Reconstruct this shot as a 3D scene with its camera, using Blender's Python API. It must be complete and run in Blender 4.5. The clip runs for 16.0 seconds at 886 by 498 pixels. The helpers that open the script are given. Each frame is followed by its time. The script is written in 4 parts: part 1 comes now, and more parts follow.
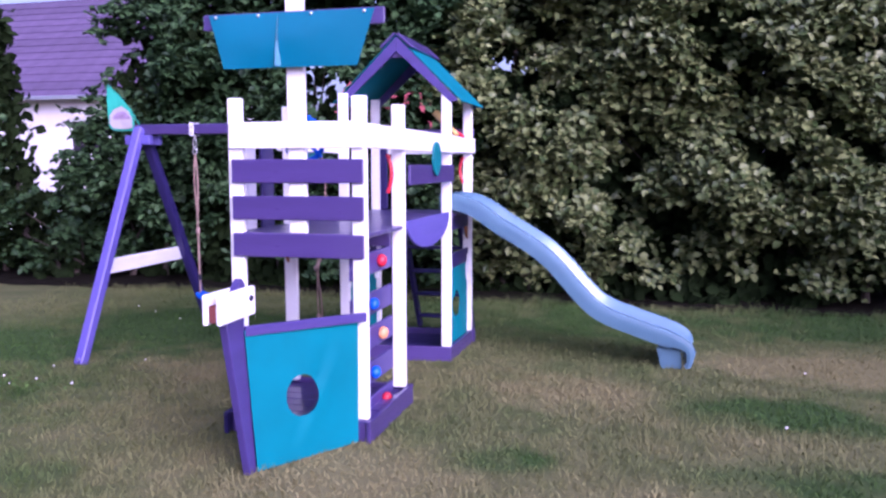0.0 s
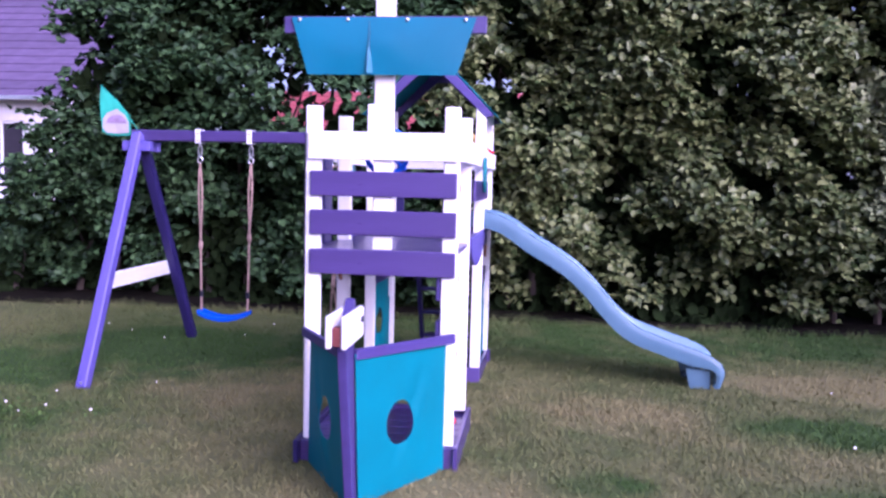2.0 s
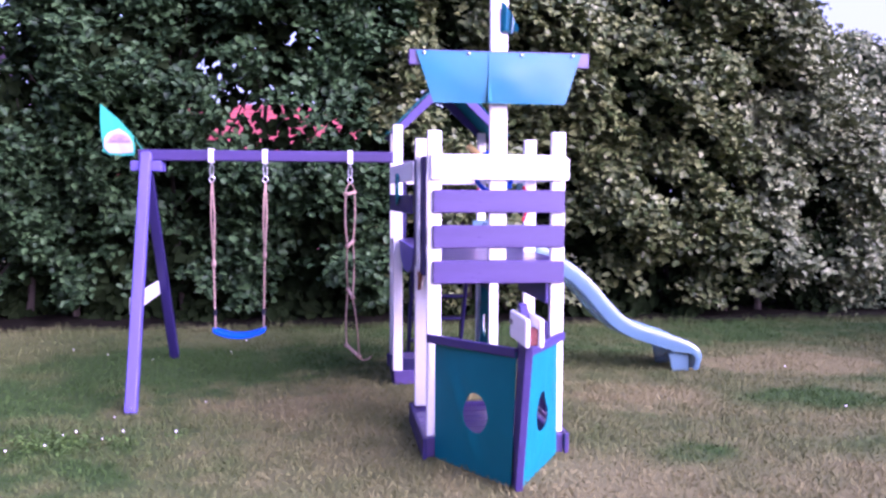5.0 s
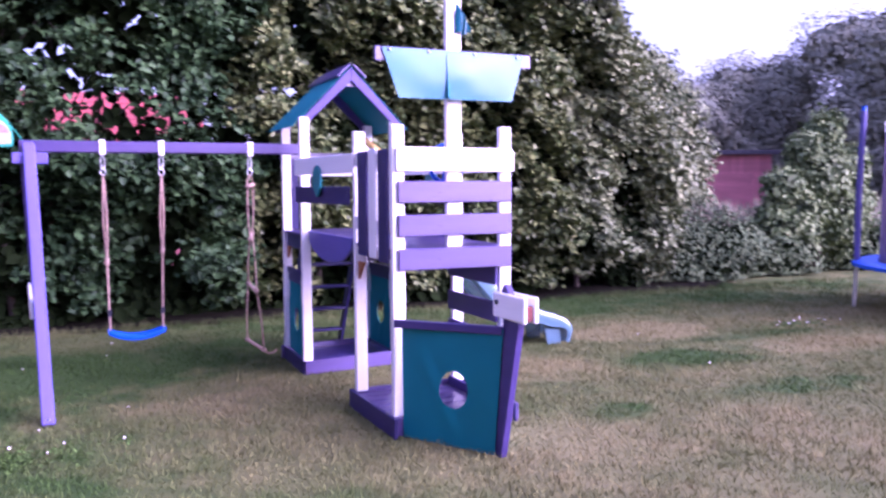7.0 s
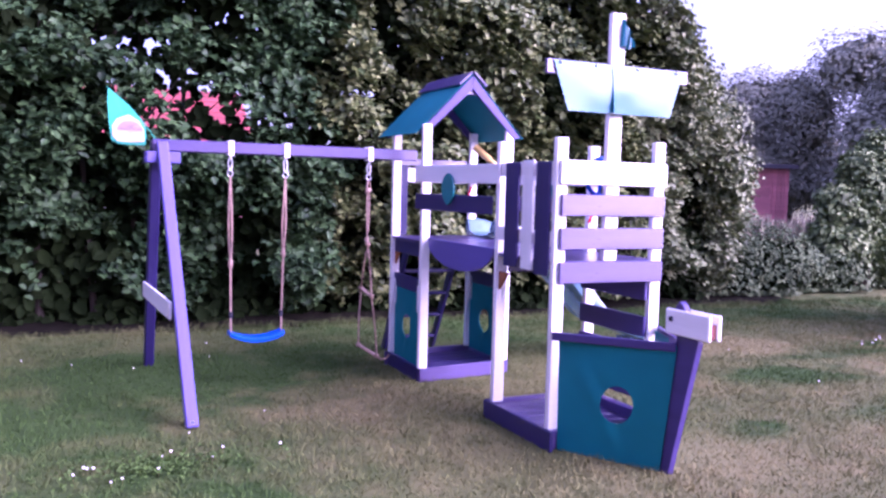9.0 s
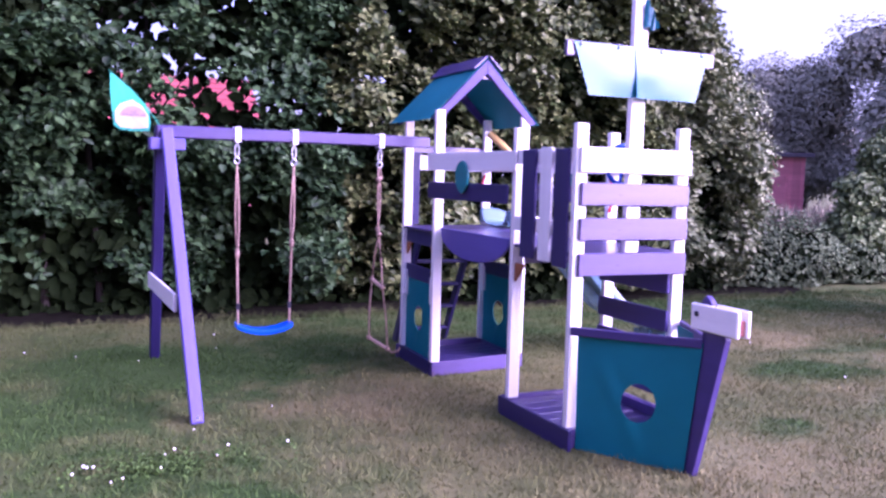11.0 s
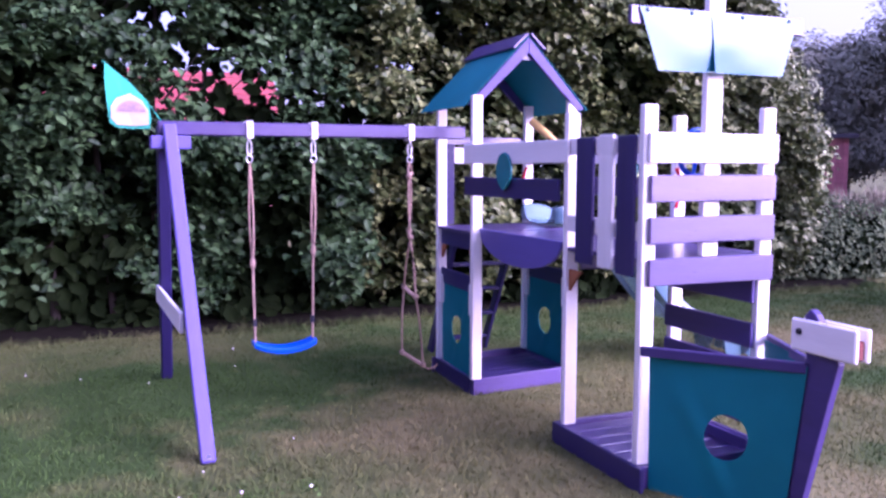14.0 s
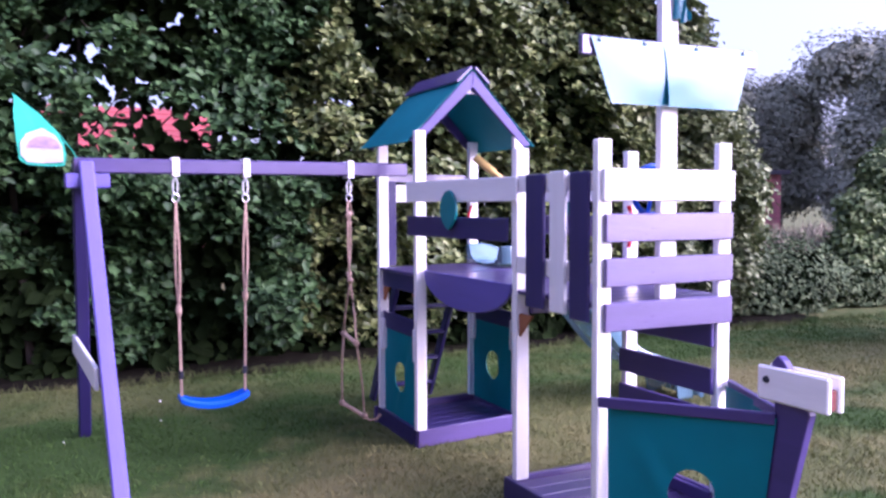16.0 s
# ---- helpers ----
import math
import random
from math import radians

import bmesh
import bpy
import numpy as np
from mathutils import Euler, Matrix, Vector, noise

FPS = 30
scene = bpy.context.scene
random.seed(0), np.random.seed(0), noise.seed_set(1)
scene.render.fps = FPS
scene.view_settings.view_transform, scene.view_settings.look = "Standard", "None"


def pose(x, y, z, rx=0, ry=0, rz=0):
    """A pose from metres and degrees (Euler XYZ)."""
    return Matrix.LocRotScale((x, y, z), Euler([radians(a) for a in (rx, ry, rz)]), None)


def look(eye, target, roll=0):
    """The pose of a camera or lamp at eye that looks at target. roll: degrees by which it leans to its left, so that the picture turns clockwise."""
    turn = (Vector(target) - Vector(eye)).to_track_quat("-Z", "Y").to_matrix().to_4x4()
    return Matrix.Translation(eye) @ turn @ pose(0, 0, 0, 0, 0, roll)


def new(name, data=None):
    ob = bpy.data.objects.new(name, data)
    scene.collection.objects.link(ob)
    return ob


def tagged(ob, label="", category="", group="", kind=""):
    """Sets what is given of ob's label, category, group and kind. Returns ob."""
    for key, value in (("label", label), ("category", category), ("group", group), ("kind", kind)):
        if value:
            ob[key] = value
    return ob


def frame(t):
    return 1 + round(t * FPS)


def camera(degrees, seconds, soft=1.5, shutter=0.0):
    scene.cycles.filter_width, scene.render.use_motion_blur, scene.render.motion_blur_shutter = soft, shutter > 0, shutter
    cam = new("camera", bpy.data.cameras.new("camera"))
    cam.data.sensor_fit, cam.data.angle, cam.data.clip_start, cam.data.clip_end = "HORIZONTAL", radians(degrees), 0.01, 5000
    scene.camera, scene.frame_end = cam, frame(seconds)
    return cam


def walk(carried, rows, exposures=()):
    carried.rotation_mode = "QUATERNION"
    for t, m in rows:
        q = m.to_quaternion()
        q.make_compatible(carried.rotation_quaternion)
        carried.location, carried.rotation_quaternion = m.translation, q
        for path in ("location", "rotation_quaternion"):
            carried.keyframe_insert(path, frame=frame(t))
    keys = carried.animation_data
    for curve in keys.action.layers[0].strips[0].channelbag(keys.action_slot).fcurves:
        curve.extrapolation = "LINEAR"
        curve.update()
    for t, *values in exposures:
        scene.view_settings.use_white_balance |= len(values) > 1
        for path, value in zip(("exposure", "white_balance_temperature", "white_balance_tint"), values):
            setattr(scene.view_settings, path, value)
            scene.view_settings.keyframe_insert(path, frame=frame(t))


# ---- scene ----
cam = camera(55.7, 16.0, soft=2.5, shutter=0.6)
PATH = [
    (0, (2.131, -4.792, 1.687), (1.641, -2.863, 1.488), -0.1),
    (0.5, (1.866, -4.786, 1.661), (1.452, -2.84, 1.451), 0.5),
    (1, (1.575, -4.706, 1.68), (1.227, -2.75, 1.452), 0.9),
    (1.5, (1.246, -4.746, 1.623), (0.963, -2.777, 1.425), 1.1),
    (2, (0.924, -4.824, 1.672), (0.693, -2.843, 1.514), 1.4),
    (2.5, (0.563, -4.803, 1.627), (0.428, -2.811, 1.501), 0.8),
    (3, (0.235, -4.863, 1.649), (0.266, -2.866, 1.55), -0.1),
    (3.5, (-0.181, -5.06, 1.685), (-0.013, -3.073, 1.537), -0.7),
    (4, (-0.512, -5.292, 1.68), (-0.321, -3.306, 1.537), -0.9),
    (6.5, (-2.056, -5.369, 1.731), (-1.412, -3.479, 1.61), 0.7),
    (7, (-2.465, -5.25, 1.7), (-1.635, -3.437, 1.547), -0.3),
    (7.5, (-2.7, -5.079, 1.722), (-1.772, -3.315, 1.56), -0.3),
    (8, (-2.969, -4.844, 1.712), (-2.059, -3.067, 1.596), 0.4),
    (8.5, (-3.237, -4.761, 1.743), (-2.338, -2.98, 1.597), 1.2),
    (9, (-3.48, -4.767, 1.746), (-2.633, -2.961, 1.6), 1.5),
    (11.5, (-3.39, -4.398, 1.742), (-2.567, -2.585, 1.548), 1.7),
    (12, (-3.391, -4.2, 1.737), (-2.541, -2.403, 1.51), 1.2),
    (12.5, (-3.41, -3.982, 1.747), (-2.543, -2.198, 1.493), 0.8),
    (13, (-3.332, -3.846, 1.738), (-2.499, -2.048, 1.469), 0.7),
    (13.5, (-3.271, -3.794, 1.742), (-2.465, -1.979, 1.502), 0.3),
    (14, (-3.141, -3.778, 1.771), (-2.383, -1.938, 1.574), 0.1),
    (14.5, (-3.078, -3.776, 1.749), (-2.336, -1.924, 1.624), 0.2),
    (15, (-3.038, -3.748, 1.774), (-2.252, -1.911, 1.68), 0.3),
    (15.5, (-2.996, -3.636, 1.801), (-2.162, -1.82, 1.72), -0.0),
    (16, (-3.007, -3.464, 1.78), (-2.121, -1.674, 1.671), -0.2),
]
walk(cam, [(t, look(eye, target, roll)) for t, eye, target, roll in PATH],
     exposures=[(0.0, 0.55, 4900, 52), (2.0, 0.68, 4900, 52), (3.0, 1.05, 4900, 54), (3.5, 1.12, 4940, 57), (7.0, 1.4, 5000, 68), (9.0, 1.42, 4990, 69), (12.5, 1.27, 4980, 70), (14.0, 1.24, 4990, 67), (15.0, 1.32, 5050, 49), (16.0, 1.28, 5120, 44)])

# ---------------------------------------------------------------- light
world = bpy.data.worlds.new("evening_sky")
scene.world = world
world.use_nodes = True
wn, wl = world.node_tree.nodes, world.node_tree.links
sky = wn.new("ShaderNodeTexSky")
sky.sky_type = "NISHITA"
sky.sun_disc = False
sky.sun_elevation = radians(26)
sky.sun_rotation = radians(134)
sky.air_density, sky.dust_density, sky.ozone_density = 1.0, 6.0, 1.0
wn["Background"].inputs["Strength"].default_value = 0.11
veil = wn.new("ShaderNodeMix")  # thin even cloud over the clear evening sky
veil.data_type, veil.blend_type = "RGBA", "ADD"
veil.inputs[0].default_value = 1.0
veil.inputs[7].default_value = (2.0, 1.93, 2.15, 1)
wl.new(sky.outputs["Color"], veil.inputs[6])
wl.new(veil.outputs[2], wn["Background"].inputs["Color"])

sun_data = bpy.data.lights.new("evening_sun", "SUN")
sun_data.energy, sun_data.angle, sun_data.color = 3.05, radians(52), (1.0, 0.9, 0.85)
sun = new("evening_sun", sun_data)
sun.matrix_world = look((7.2, -7.0, 4.9), (0, 0, 0))


# ---------------------------------------------------------------- materials
def material(name, colour, rough=0.5, metal=0.0, spec=0.5, var=0.25, scale=6.0, stretch=(1, 1, 1), bump=0.15,
             fine=60.0, second=None, coat=0.0, rand=0.15, islands=False, wear=0.0, wear_colour=(0.3, 0.22, 0.2), alpha=1.0):
    """Procedural surface: two scales of variation, bump, and a shift from piece to piece."""
    m = bpy.data.materials.new(name)
    m.use_nodes = True
    n, l = m.node_tree.nodes, m.node_tree.links
    b = n["Principled BSDF"]
    tc = n.new("ShaderNodeTexCoord")
    mp = n.new("ShaderNodeMapping")
    mp.inputs["Scale"].default_value = stretch
    l.new(tc.outputs["Object"], mp.inputs["Vector"])
    big = n.new("ShaderNodeTexNoise")
    big.inputs["Scale"].default_value, big.inputs["Detail"].default_value = scale, 4
    small = n.new("ShaderNodeTexNoise")
    small.inputs["Scale"].default_value, small.inputs["Detail"].default_value = fine, 3
    for t in (big, small):
        l.new(mp.outputs["Vector"], t.inputs["Vector"])
    add = n.new("ShaderNodeMath")
    add.operation = "MULTIPLY_ADD"
    l.new(small.outputs["Fac"], add.inputs[0])
    add.inputs[1].default_value = 0.45
    l.new(big.outputs["Fac"], add.inputs[2])
    ramp = n.new("ShaderNodeMapRange")
    ramp.inputs["From Min"].default_value, ramp.inputs["From Max"].default_value = 0.45, 1.0
    ramp.inputs["To Min"].default_value, ramp.inputs["To Max"].default_value = 1 - var, 1 + var
    l.new(add.outputs[0], ramp.inputs["Value"])
    src = n.new("ShaderNodeNewGeometry") if islands else n.new("ShaderNodeObjectInfo")
    shift = n.new("ShaderNodeMapRange")
    shift.inputs["To Min"].default_value, shift.inputs["To Max"].default_value = 1 - rand, 1 + rand
    l.new(src.outputs["Random Per Island" if islands else "Random"], shift.inputs["Value"])
    mul = n.new("ShaderNodeMath")
    mul.operation = "MULTIPLY"
    l.new(ramp.outputs[0], mul.inputs[0])
    l.new(shift.outputs[0], mul.inputs[1])
    mix = n.new("ShaderNodeMix")
    mix.data_type = "RGBA"
    mix.inputs[6].default_value = (*colour, 1)
    mix.inputs[7].default_value = (*(second or colour), 1)
    l.new(big.outputs["Fac"] if not islands else src.outputs["Random Per Island"], mix.inputs[0])
    vec = n.new("ShaderNodeVectorMath")
    vec.operation = "SCALE"
    l.new(mix.outputs[2], vec.inputs[0])
    l.new(mul.outputs[0], vec.inputs["Scale"])
    out = vec.outputs[0]
    if wear:
        wr = n.new("ShaderNodeMapRange")
        wr.inputs["From Min"].default_value, wr.inputs["From Max"].default_value = 1.0 - wear, 1.06 - wear
        l.new(add.outputs[0], wr.inputs["Value"])
        wm = n.new("ShaderNodeMix")
        wm.data_type = "RGBA"
        wm.inputs[7].default_value = (*wear_colour, 1)
        l.new(wr.outputs[0], wm.inputs[0])
        l.new(out, wm.inputs[6])
        out = wm.outputs[2]
    l.new(out, b.inputs["Base Color"])
    rr = n.new("ShaderNodeMapRange")
    rr.inputs["To Min"].default_value, rr.inputs["To Max"].default_value = max(rough - 0.1, 0.03), min(rough + 0.12, 1)
    l.new(small.outputs["Fac"], rr.inputs["Value"])
    l.new(rr.outputs[0], b.inputs["Roughness"])
    b.inputs["Metallic"].default_value = metal
    b.inputs["Specular IOR Level"].default_value = spec
    b.inputs["Coat Weight"].default_value = coat
    b.inputs["Coat Roughness"].default_value = 0.25
    b.inputs["Alpha"].default_value = alpha
    if bump:
        bp = n.new("ShaderNodeBump")
        bp.inputs["Strength"].default_value, bp.inputs["Distance"].default_value = bump, 0.01
        l.new(add.outputs[0], bp.inputs["Height"])
        l.new(bp.outputs["Normal"], b.inputs["Normal"])
    return m


GRAIN = (0.12, 1, 1)
white_paint = material("white_paint", (0.82, 0.79, 0.83), 0.5, var=0.06, scale=9, stretch=GRAIN, fine=90, bump=0.12, rand=0.04)
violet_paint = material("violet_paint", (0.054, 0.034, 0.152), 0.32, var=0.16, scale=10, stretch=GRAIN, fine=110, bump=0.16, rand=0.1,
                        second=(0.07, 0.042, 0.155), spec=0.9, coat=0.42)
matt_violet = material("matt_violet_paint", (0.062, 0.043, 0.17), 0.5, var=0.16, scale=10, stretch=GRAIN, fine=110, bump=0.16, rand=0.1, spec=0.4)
# the violet paint darkened for boards that lie in shade
violet_shaded = material("shaded_violet_paint", (0.028, 0.02, 0.10), 0.4, var=0.16, scale=10, stretch=GRAIN, fine=110, bump=0.16, rand=0.1)
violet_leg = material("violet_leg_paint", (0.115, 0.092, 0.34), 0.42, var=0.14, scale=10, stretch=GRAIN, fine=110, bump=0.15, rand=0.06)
tarp = material("teal_tarpaulin", (0.002, 0.135, 0.21), 0.34, var=0.1, scale=3, fine=220, bump=0.05, rand=0.03, spec=0.5, coat=0.12)
hull_tarp = material("matt_teal_tarpaulin", (0.0015, 0.165, 0.205), 0.62, var=0.12, scale=3, fine=220, bump=0.1, rand=0.05, spec=0.22)
tarp_edge = material("teal_tarpaulin_fold", (0.004, 0.13, 0.2), 0.5, var=0.1, fine=220, bump=0.08)
teal_board = material("teal_painted_board", (0.005, 0.19, 0.22), 0.45, var=0.15, scale=8, bump=0.1)
raw_wood = material("unpainted_wood", (0.28, 0.10, 0.035), 0.65, var=0.3, scale=8, stretch=GRAIN, fine=80, bump=0.2, second=(0.3, 0.11, 0.04))
dark_wood = material("red_brown_wood", (0.14, 0.03, 0.028), 0.7, var=0.2, scale=9)
pale_wood = material("pale_rung_wood", (0.5, 0.33, 0.25), 0.6, var=0.2, scale=9, stretch=GRAIN, fine=80)
rope_mat = material("hemp_rope", (0.36, 0.24, 0.19), 0.9, var=0.35, scale=40, fine=300, bump=0.5)
zinc = material("galvanised_steel", (0.62, 0.62, 0.66), 0.35, metal=0.9, var=0.15, scale=30)
plate_mat = material("white_hanger_plate", (0.7, 0.68, 0.74), 0.45, var=0.1, scale=20)
blue_plastic = material("blue_plastic", (0.012, 0.10, 0.62), 0.38, var=0.08, scale=6, bump=0.04)
red_plastic = material("red_plastic", (0.62, 0.02, 0.04), 0.35, var=0.1, scale=10, bump=0.04)
orange_plastic = material("orange_plastic", (0.75, 0.3, 0.12), 0.4, var=0.1, scale=10, bump=0.05)
yellow_plastic = material("yellow_plastic", (0.75, 0.5, 0.16), 0.4, var=0.1, scale=10, bump=0.04)
slide_mat = material("translucent_blue_slide_plastic", (0.06, 0.155, 0.235), 0.16, var=0.12, scale=1.6, stretch=(0.6, 6, 0.6), fine=9, bump=0.0, coat=1.0, spec=1.0,
                     second=(0.16, 0.26, 0.34), alpha=0.74)
dark_bolt = material("dark_bolt", (0.03, 0.03, 0.05), 0.4, metal=0.5)
flag_green = material("green_flag_cloth", (0.02, 0.33, 0.23), 0.8, var=0.12, scale=8, fine=250)
flag_white = material("white_flag_cloth", (0.42, 0.38, 0.39), 0.8, var=0.08, scale=8, fine=250)
flag_mark = material("faded_violet_flag_print", (0.24, 0.17, 0.27), 0.8, var=0.3, scale=30, fine=250)
bark = material("bark", (0.06, 0.045, 0.035), 0.9, var=0.4, scale=12, stretch=(1, 1, 0.2), bump=0.6)
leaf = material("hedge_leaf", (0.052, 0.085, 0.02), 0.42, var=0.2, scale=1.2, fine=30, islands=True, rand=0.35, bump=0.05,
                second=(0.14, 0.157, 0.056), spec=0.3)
# the same leaf darkened: shade on the hedge's left part, put into the colour
leaf_shaded = material("shaded_hedge_leaf", (0.018, 0.046, 0.014), 0.5, var=0.2, scale=1.2, fine=30, islands=True, rand=0.35, bump=0.05,
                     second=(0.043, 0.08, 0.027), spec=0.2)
# the same leaf paled: light and haze at the right end, in the colour
leaf_lit = material("lit_hedge_leaf", (0.1, 0.138, 0.05), 0.45, var=0.2, scale=1.2, fine=30, islands=True, rand=0.35, bump=0.05,
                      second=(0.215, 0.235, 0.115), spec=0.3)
# inner leaves, near black: the shade within the foliage is in the colour
leaf_inner_shaded = material("shaded_inner_leaf", (0.012, 0.021, 0.006), 0.8, var=0.3, scale=1.5, fine=20, islands=True, rand=0.4, bump=0.0, spec=0.05)
leaf_young = material("shrub_leaf", (0.1, 0.155, 0.045), 0.5, var=0.2, scale=1.2, fine=30, islands=True, rand=0.3, bump=0.0,
                      second=(0.19, 0.235, 0.1), spec=0.25)
# far leaves, outer and inner, paled: distance haze is mixed into both colours
leaf_far_hazed = material("hazed_far_tree_leaf", (0.25, 0.26, 0.19), 0.7, var=0.2, scale=0.4, fine=8, islands=True, rand=0.14, bump=0.0,
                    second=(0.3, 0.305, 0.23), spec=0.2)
leaf_far_hazed_inner = material("hazed_inner_far_leaf", (0.22, 0.23, 0.17), 0.8, var=0.2, scale=0.5, fine=6, islands=True, rand=0.15, bump=0.0, spec=0.1)
bramble = material("bramble_leaf", (0.07, 0.112, 0.045), 0.7, var=0.3, scale=0.9, fine=12, islands=True, rand=0.35, bump=0.0,
                   second=(0.115, 0.145, 0.07), spec=0.2)
blade_mat = material("grass_blade", (0.085, 0.115, 0.025), 0.6, var=0.25, scale=0.8, fine=9, islands=True, rand=0.35, bump=0.0,
                     second=(0.27, 0.21, 0.085))
straw_mat = material("dry_straw", (0.24, 0.225, 0.15), 0.8, var=0.2, scale=2, fine=20, islands=True, rand=0.3, bump=0.0, second=(0.36, 0.31, 0.235))
clover_leaf = material("clover_leaf", (0.07, 0.125, 0.025), 0.55, var=0.2, scale=3, fine=20, islands=True, rand=0.3, bump=0.0, spec=0.2)
petal = material("clover_petal", (0.8, 0.76, 0.76), 0.7, var=0.1, scale=40)
plaster = material("white_plaster", (0.78, 0.72, 0.74), 0.8, var=0.08, scale=2, fine=60)
slate = material("grey_violet_roof_tile", (0.105, 0.07, 0.135), 0.7, var=0.25, scale=3, fine=40, bump=0.3)
red_tile = material("red_roof_tile", (0.3, 0.055, 0.06), 0.7, var=0.3, scale=3, fine=30, bump=0.3)
# red boards lightened: the haze before the distant shed is in this colour
red_board = material("hazed_red_shed_board", (0.5, 0.17, 0.19), 0.75, var=0.3, scale=3, stretch=(1, 1, 0.15), fine=50, bump=0.3)
shed_roof = material("dark_roofing_felt", (0.07, 0.06, 0.075), 0.8, var=0.3, scale=5)
glass_dark = material("window_glass", (0.03, 0.025, 0.035), 0.1, var=0.1)
net_mat = material("trampoline_net_mesh", (0.09, 0.06, 0.15), 0.8, var=0.15, scale=3, fine=200, alpha=0.72)
mat_black = material("trampoline_mat_fabric", (0.012, 0.012, 0.016), 0.7, var=0.2)
foam = material("violet_foam_sleeve", (0.09, 0.075, 0.22), 0.7, var=0.15, scale=10)


# patches of the lawn: x, y, half-widths, and drier (+) or greener (-)
# greener ones left of x = -1.5 also darken the turf for its shaded side
LAWN_PATCHES = [(-0.9, 1.5, 1.2, 0.5, 0.12), (3.7, 2.55, 1.5, 0.55, 0.2), (4.8, 1.0, 1.2, 0.4, 0.18), (7.2, 2.2, 2.0, 0.6, 0.2), (0.4, -0.5, 0.9, 0.5, 0.1), (1.6, 1.3, 0.7, 0.5, 0.14),
                (-1.3, -0.1, 0.9, 0.5, 0.07), (1.3, -0.2, 0.36, 0.24, -0.22), (3.05, 1.15, 0.85, 0.4, -0.24), (2.9, -0.2, 0.9, 0.34, -0.24), (4.6, 1.75, 1.4, 0.2, -0.16),
                (-1.1, -1.1, 0.6, 0.4, -0.12), (-3.4, 2.5, 1.9, 1.5, -0.24), (-1.9, 3.3, 2.0, 0.9, -0.2), (-2.5, 0.3, 1.3, 1.0, -0.14), (1.7, 3.5, 1.5, 0.6, -0.14), (4.0, 4.6, 9.0, 1.1, -0.2), (-4.6, 0.4, 1.9, 1.7, -0.18),
                (1.4, -1.3, 2.4, 0.8, 0.06)]


def lawn_material(name, green, straw, bump, islands):
    """Turf: mottled at two sizes, with straw-dry and dark green patches, the left ones also carrying shade."""
    m = bpy.data.materials.new(name)
    m.use_nodes = True
    n, l = m.node_tree.nodes, m.node_tree.links
    b = n["Principled BSDF"]
    tc = n.new("ShaderNodeTexCoord")
    patch, fine, mid = (n.new("ShaderNodeTexNoise") for _ in range(3))
    for t, sc, d in ((patch, 0.6, 3), (mid, 3.2, 4), (fine, 60.0, 4)):
        t.inputs["Scale"].default_value, t.inputs["Detail"].default_value = sc, d
        l.new(tc.outputs["Object"], t.inputs["Vector"])
    total = None
    terms = [(patch.outputs["Fac"], 0.55), (mid.outputs["Fac"], 0.42)]
    for x, y, rx, ry, k in LAWN_PATCHES:
        mp = n.new("ShaderNodeMapping")
        mp.vector_type = "TEXTURE"
        mp.inputs["Location"].default_value, mp.inputs["Scale"].default_value = (x, y, 0), (rx, ry, 1000)
        l.new(tc.outputs["Object"], mp.inputs["Vector"])
        warp = n.new("ShaderNodeVectorMath")
        warp.operation = "MULTIPLY_ADD"
        l.new(mid.outputs["Color"], warp.inputs[0])
        warp.inputs[1].default_value, warp.inputs[2].default_value = (0.9, 0.9, 0), (-0.45, -0.45, 0)
        add = n.new("ShaderNodeVectorMath")
        l.new(mp.outputs[0], add.inputs[0])
        l.new(warp.outputs[0], add.inputs[1])
        far = n.new("ShaderNodeVectorMath")
        far.operation = "LENGTH"
        l.new(add.outputs[0], far.inputs[0])
        fall = n.new("ShaderNodeMapRange")
        fall.interpolation_type = "SMOOTHSTEP"
        fall.inputs["From Min"].default_value, fall.inputs["From Max"].default_value = 0.25, 1.35
        fall.inputs["To Min"].default_value, fall.inputs["To Max"].default_value = k, 0.0
        l.new(far.outputs["Value"], fall.inputs["Value"])
        terms.append((fall.outputs[0], 1.0))
    for src, k in terms:
        ma = n.new("ShaderNodeMath")
        ma.operation = "MULTIPLY_ADD"
        ma.inputs[1].default_value = k
        l.new(src, ma.inputs[0])
        if total is None:
            ma.inputs[2].default_value = 0.185
        else:
            l.new(total, ma.inputs[2])
        total = ma.outputs[0]
    dry = n.new("ShaderNodeValToRGB")
    dry.color_ramp.elements[0].position, dry.color_ramp.elements[1].position = 0.44, 0.84
    dry.color_ramp.elements[0].color, dry.color_ramp.elements[1].color = (*green, 1), (*straw, 1)
    l.new(total, dry.inputs["Fac"])
    sc = n.new("ShaderNodeMapRange")
    sc.inputs["To Min"].default_value, sc.inputs["To Max"].default_value = 0.87, 1.13
    if islands:
        l.new(n.new("ShaderNodeNewGeometry").outputs["Random Per Island"], sc.inputs["Value"])
    else:
        sc.inputs["From Min"].default_value, sc.inputs["From Max"].default_value = 0.3, 0.7
        l.new(fine.outputs["Fac"], sc.inputs["Value"])
    v = n.new("ShaderNodeVectorMath")
    v.operation = "SCALE"
    l.new(dry.outputs["Color"], v.inputs[0])
    l.new(sc.outputs[0], v.inputs["Scale"])
    l.new(v.outputs[0], b.inputs["Base Color"])
    b.inputs["Roughness"].default_value = 0.85
    b.inputs["Specular IOR Level"].default_value = 0.25
    if bump:
        bp = n.new("ShaderNodeBump")
        bp.inputs["Strength"].default_value, bp.inputs["Distance"].default_value = bump, 0.02
        l.new(fine.outputs["Fac"], bp.inputs["Height"])
        l.new(bp.outputs["Normal"], b.inputs["Normal"])
    return m


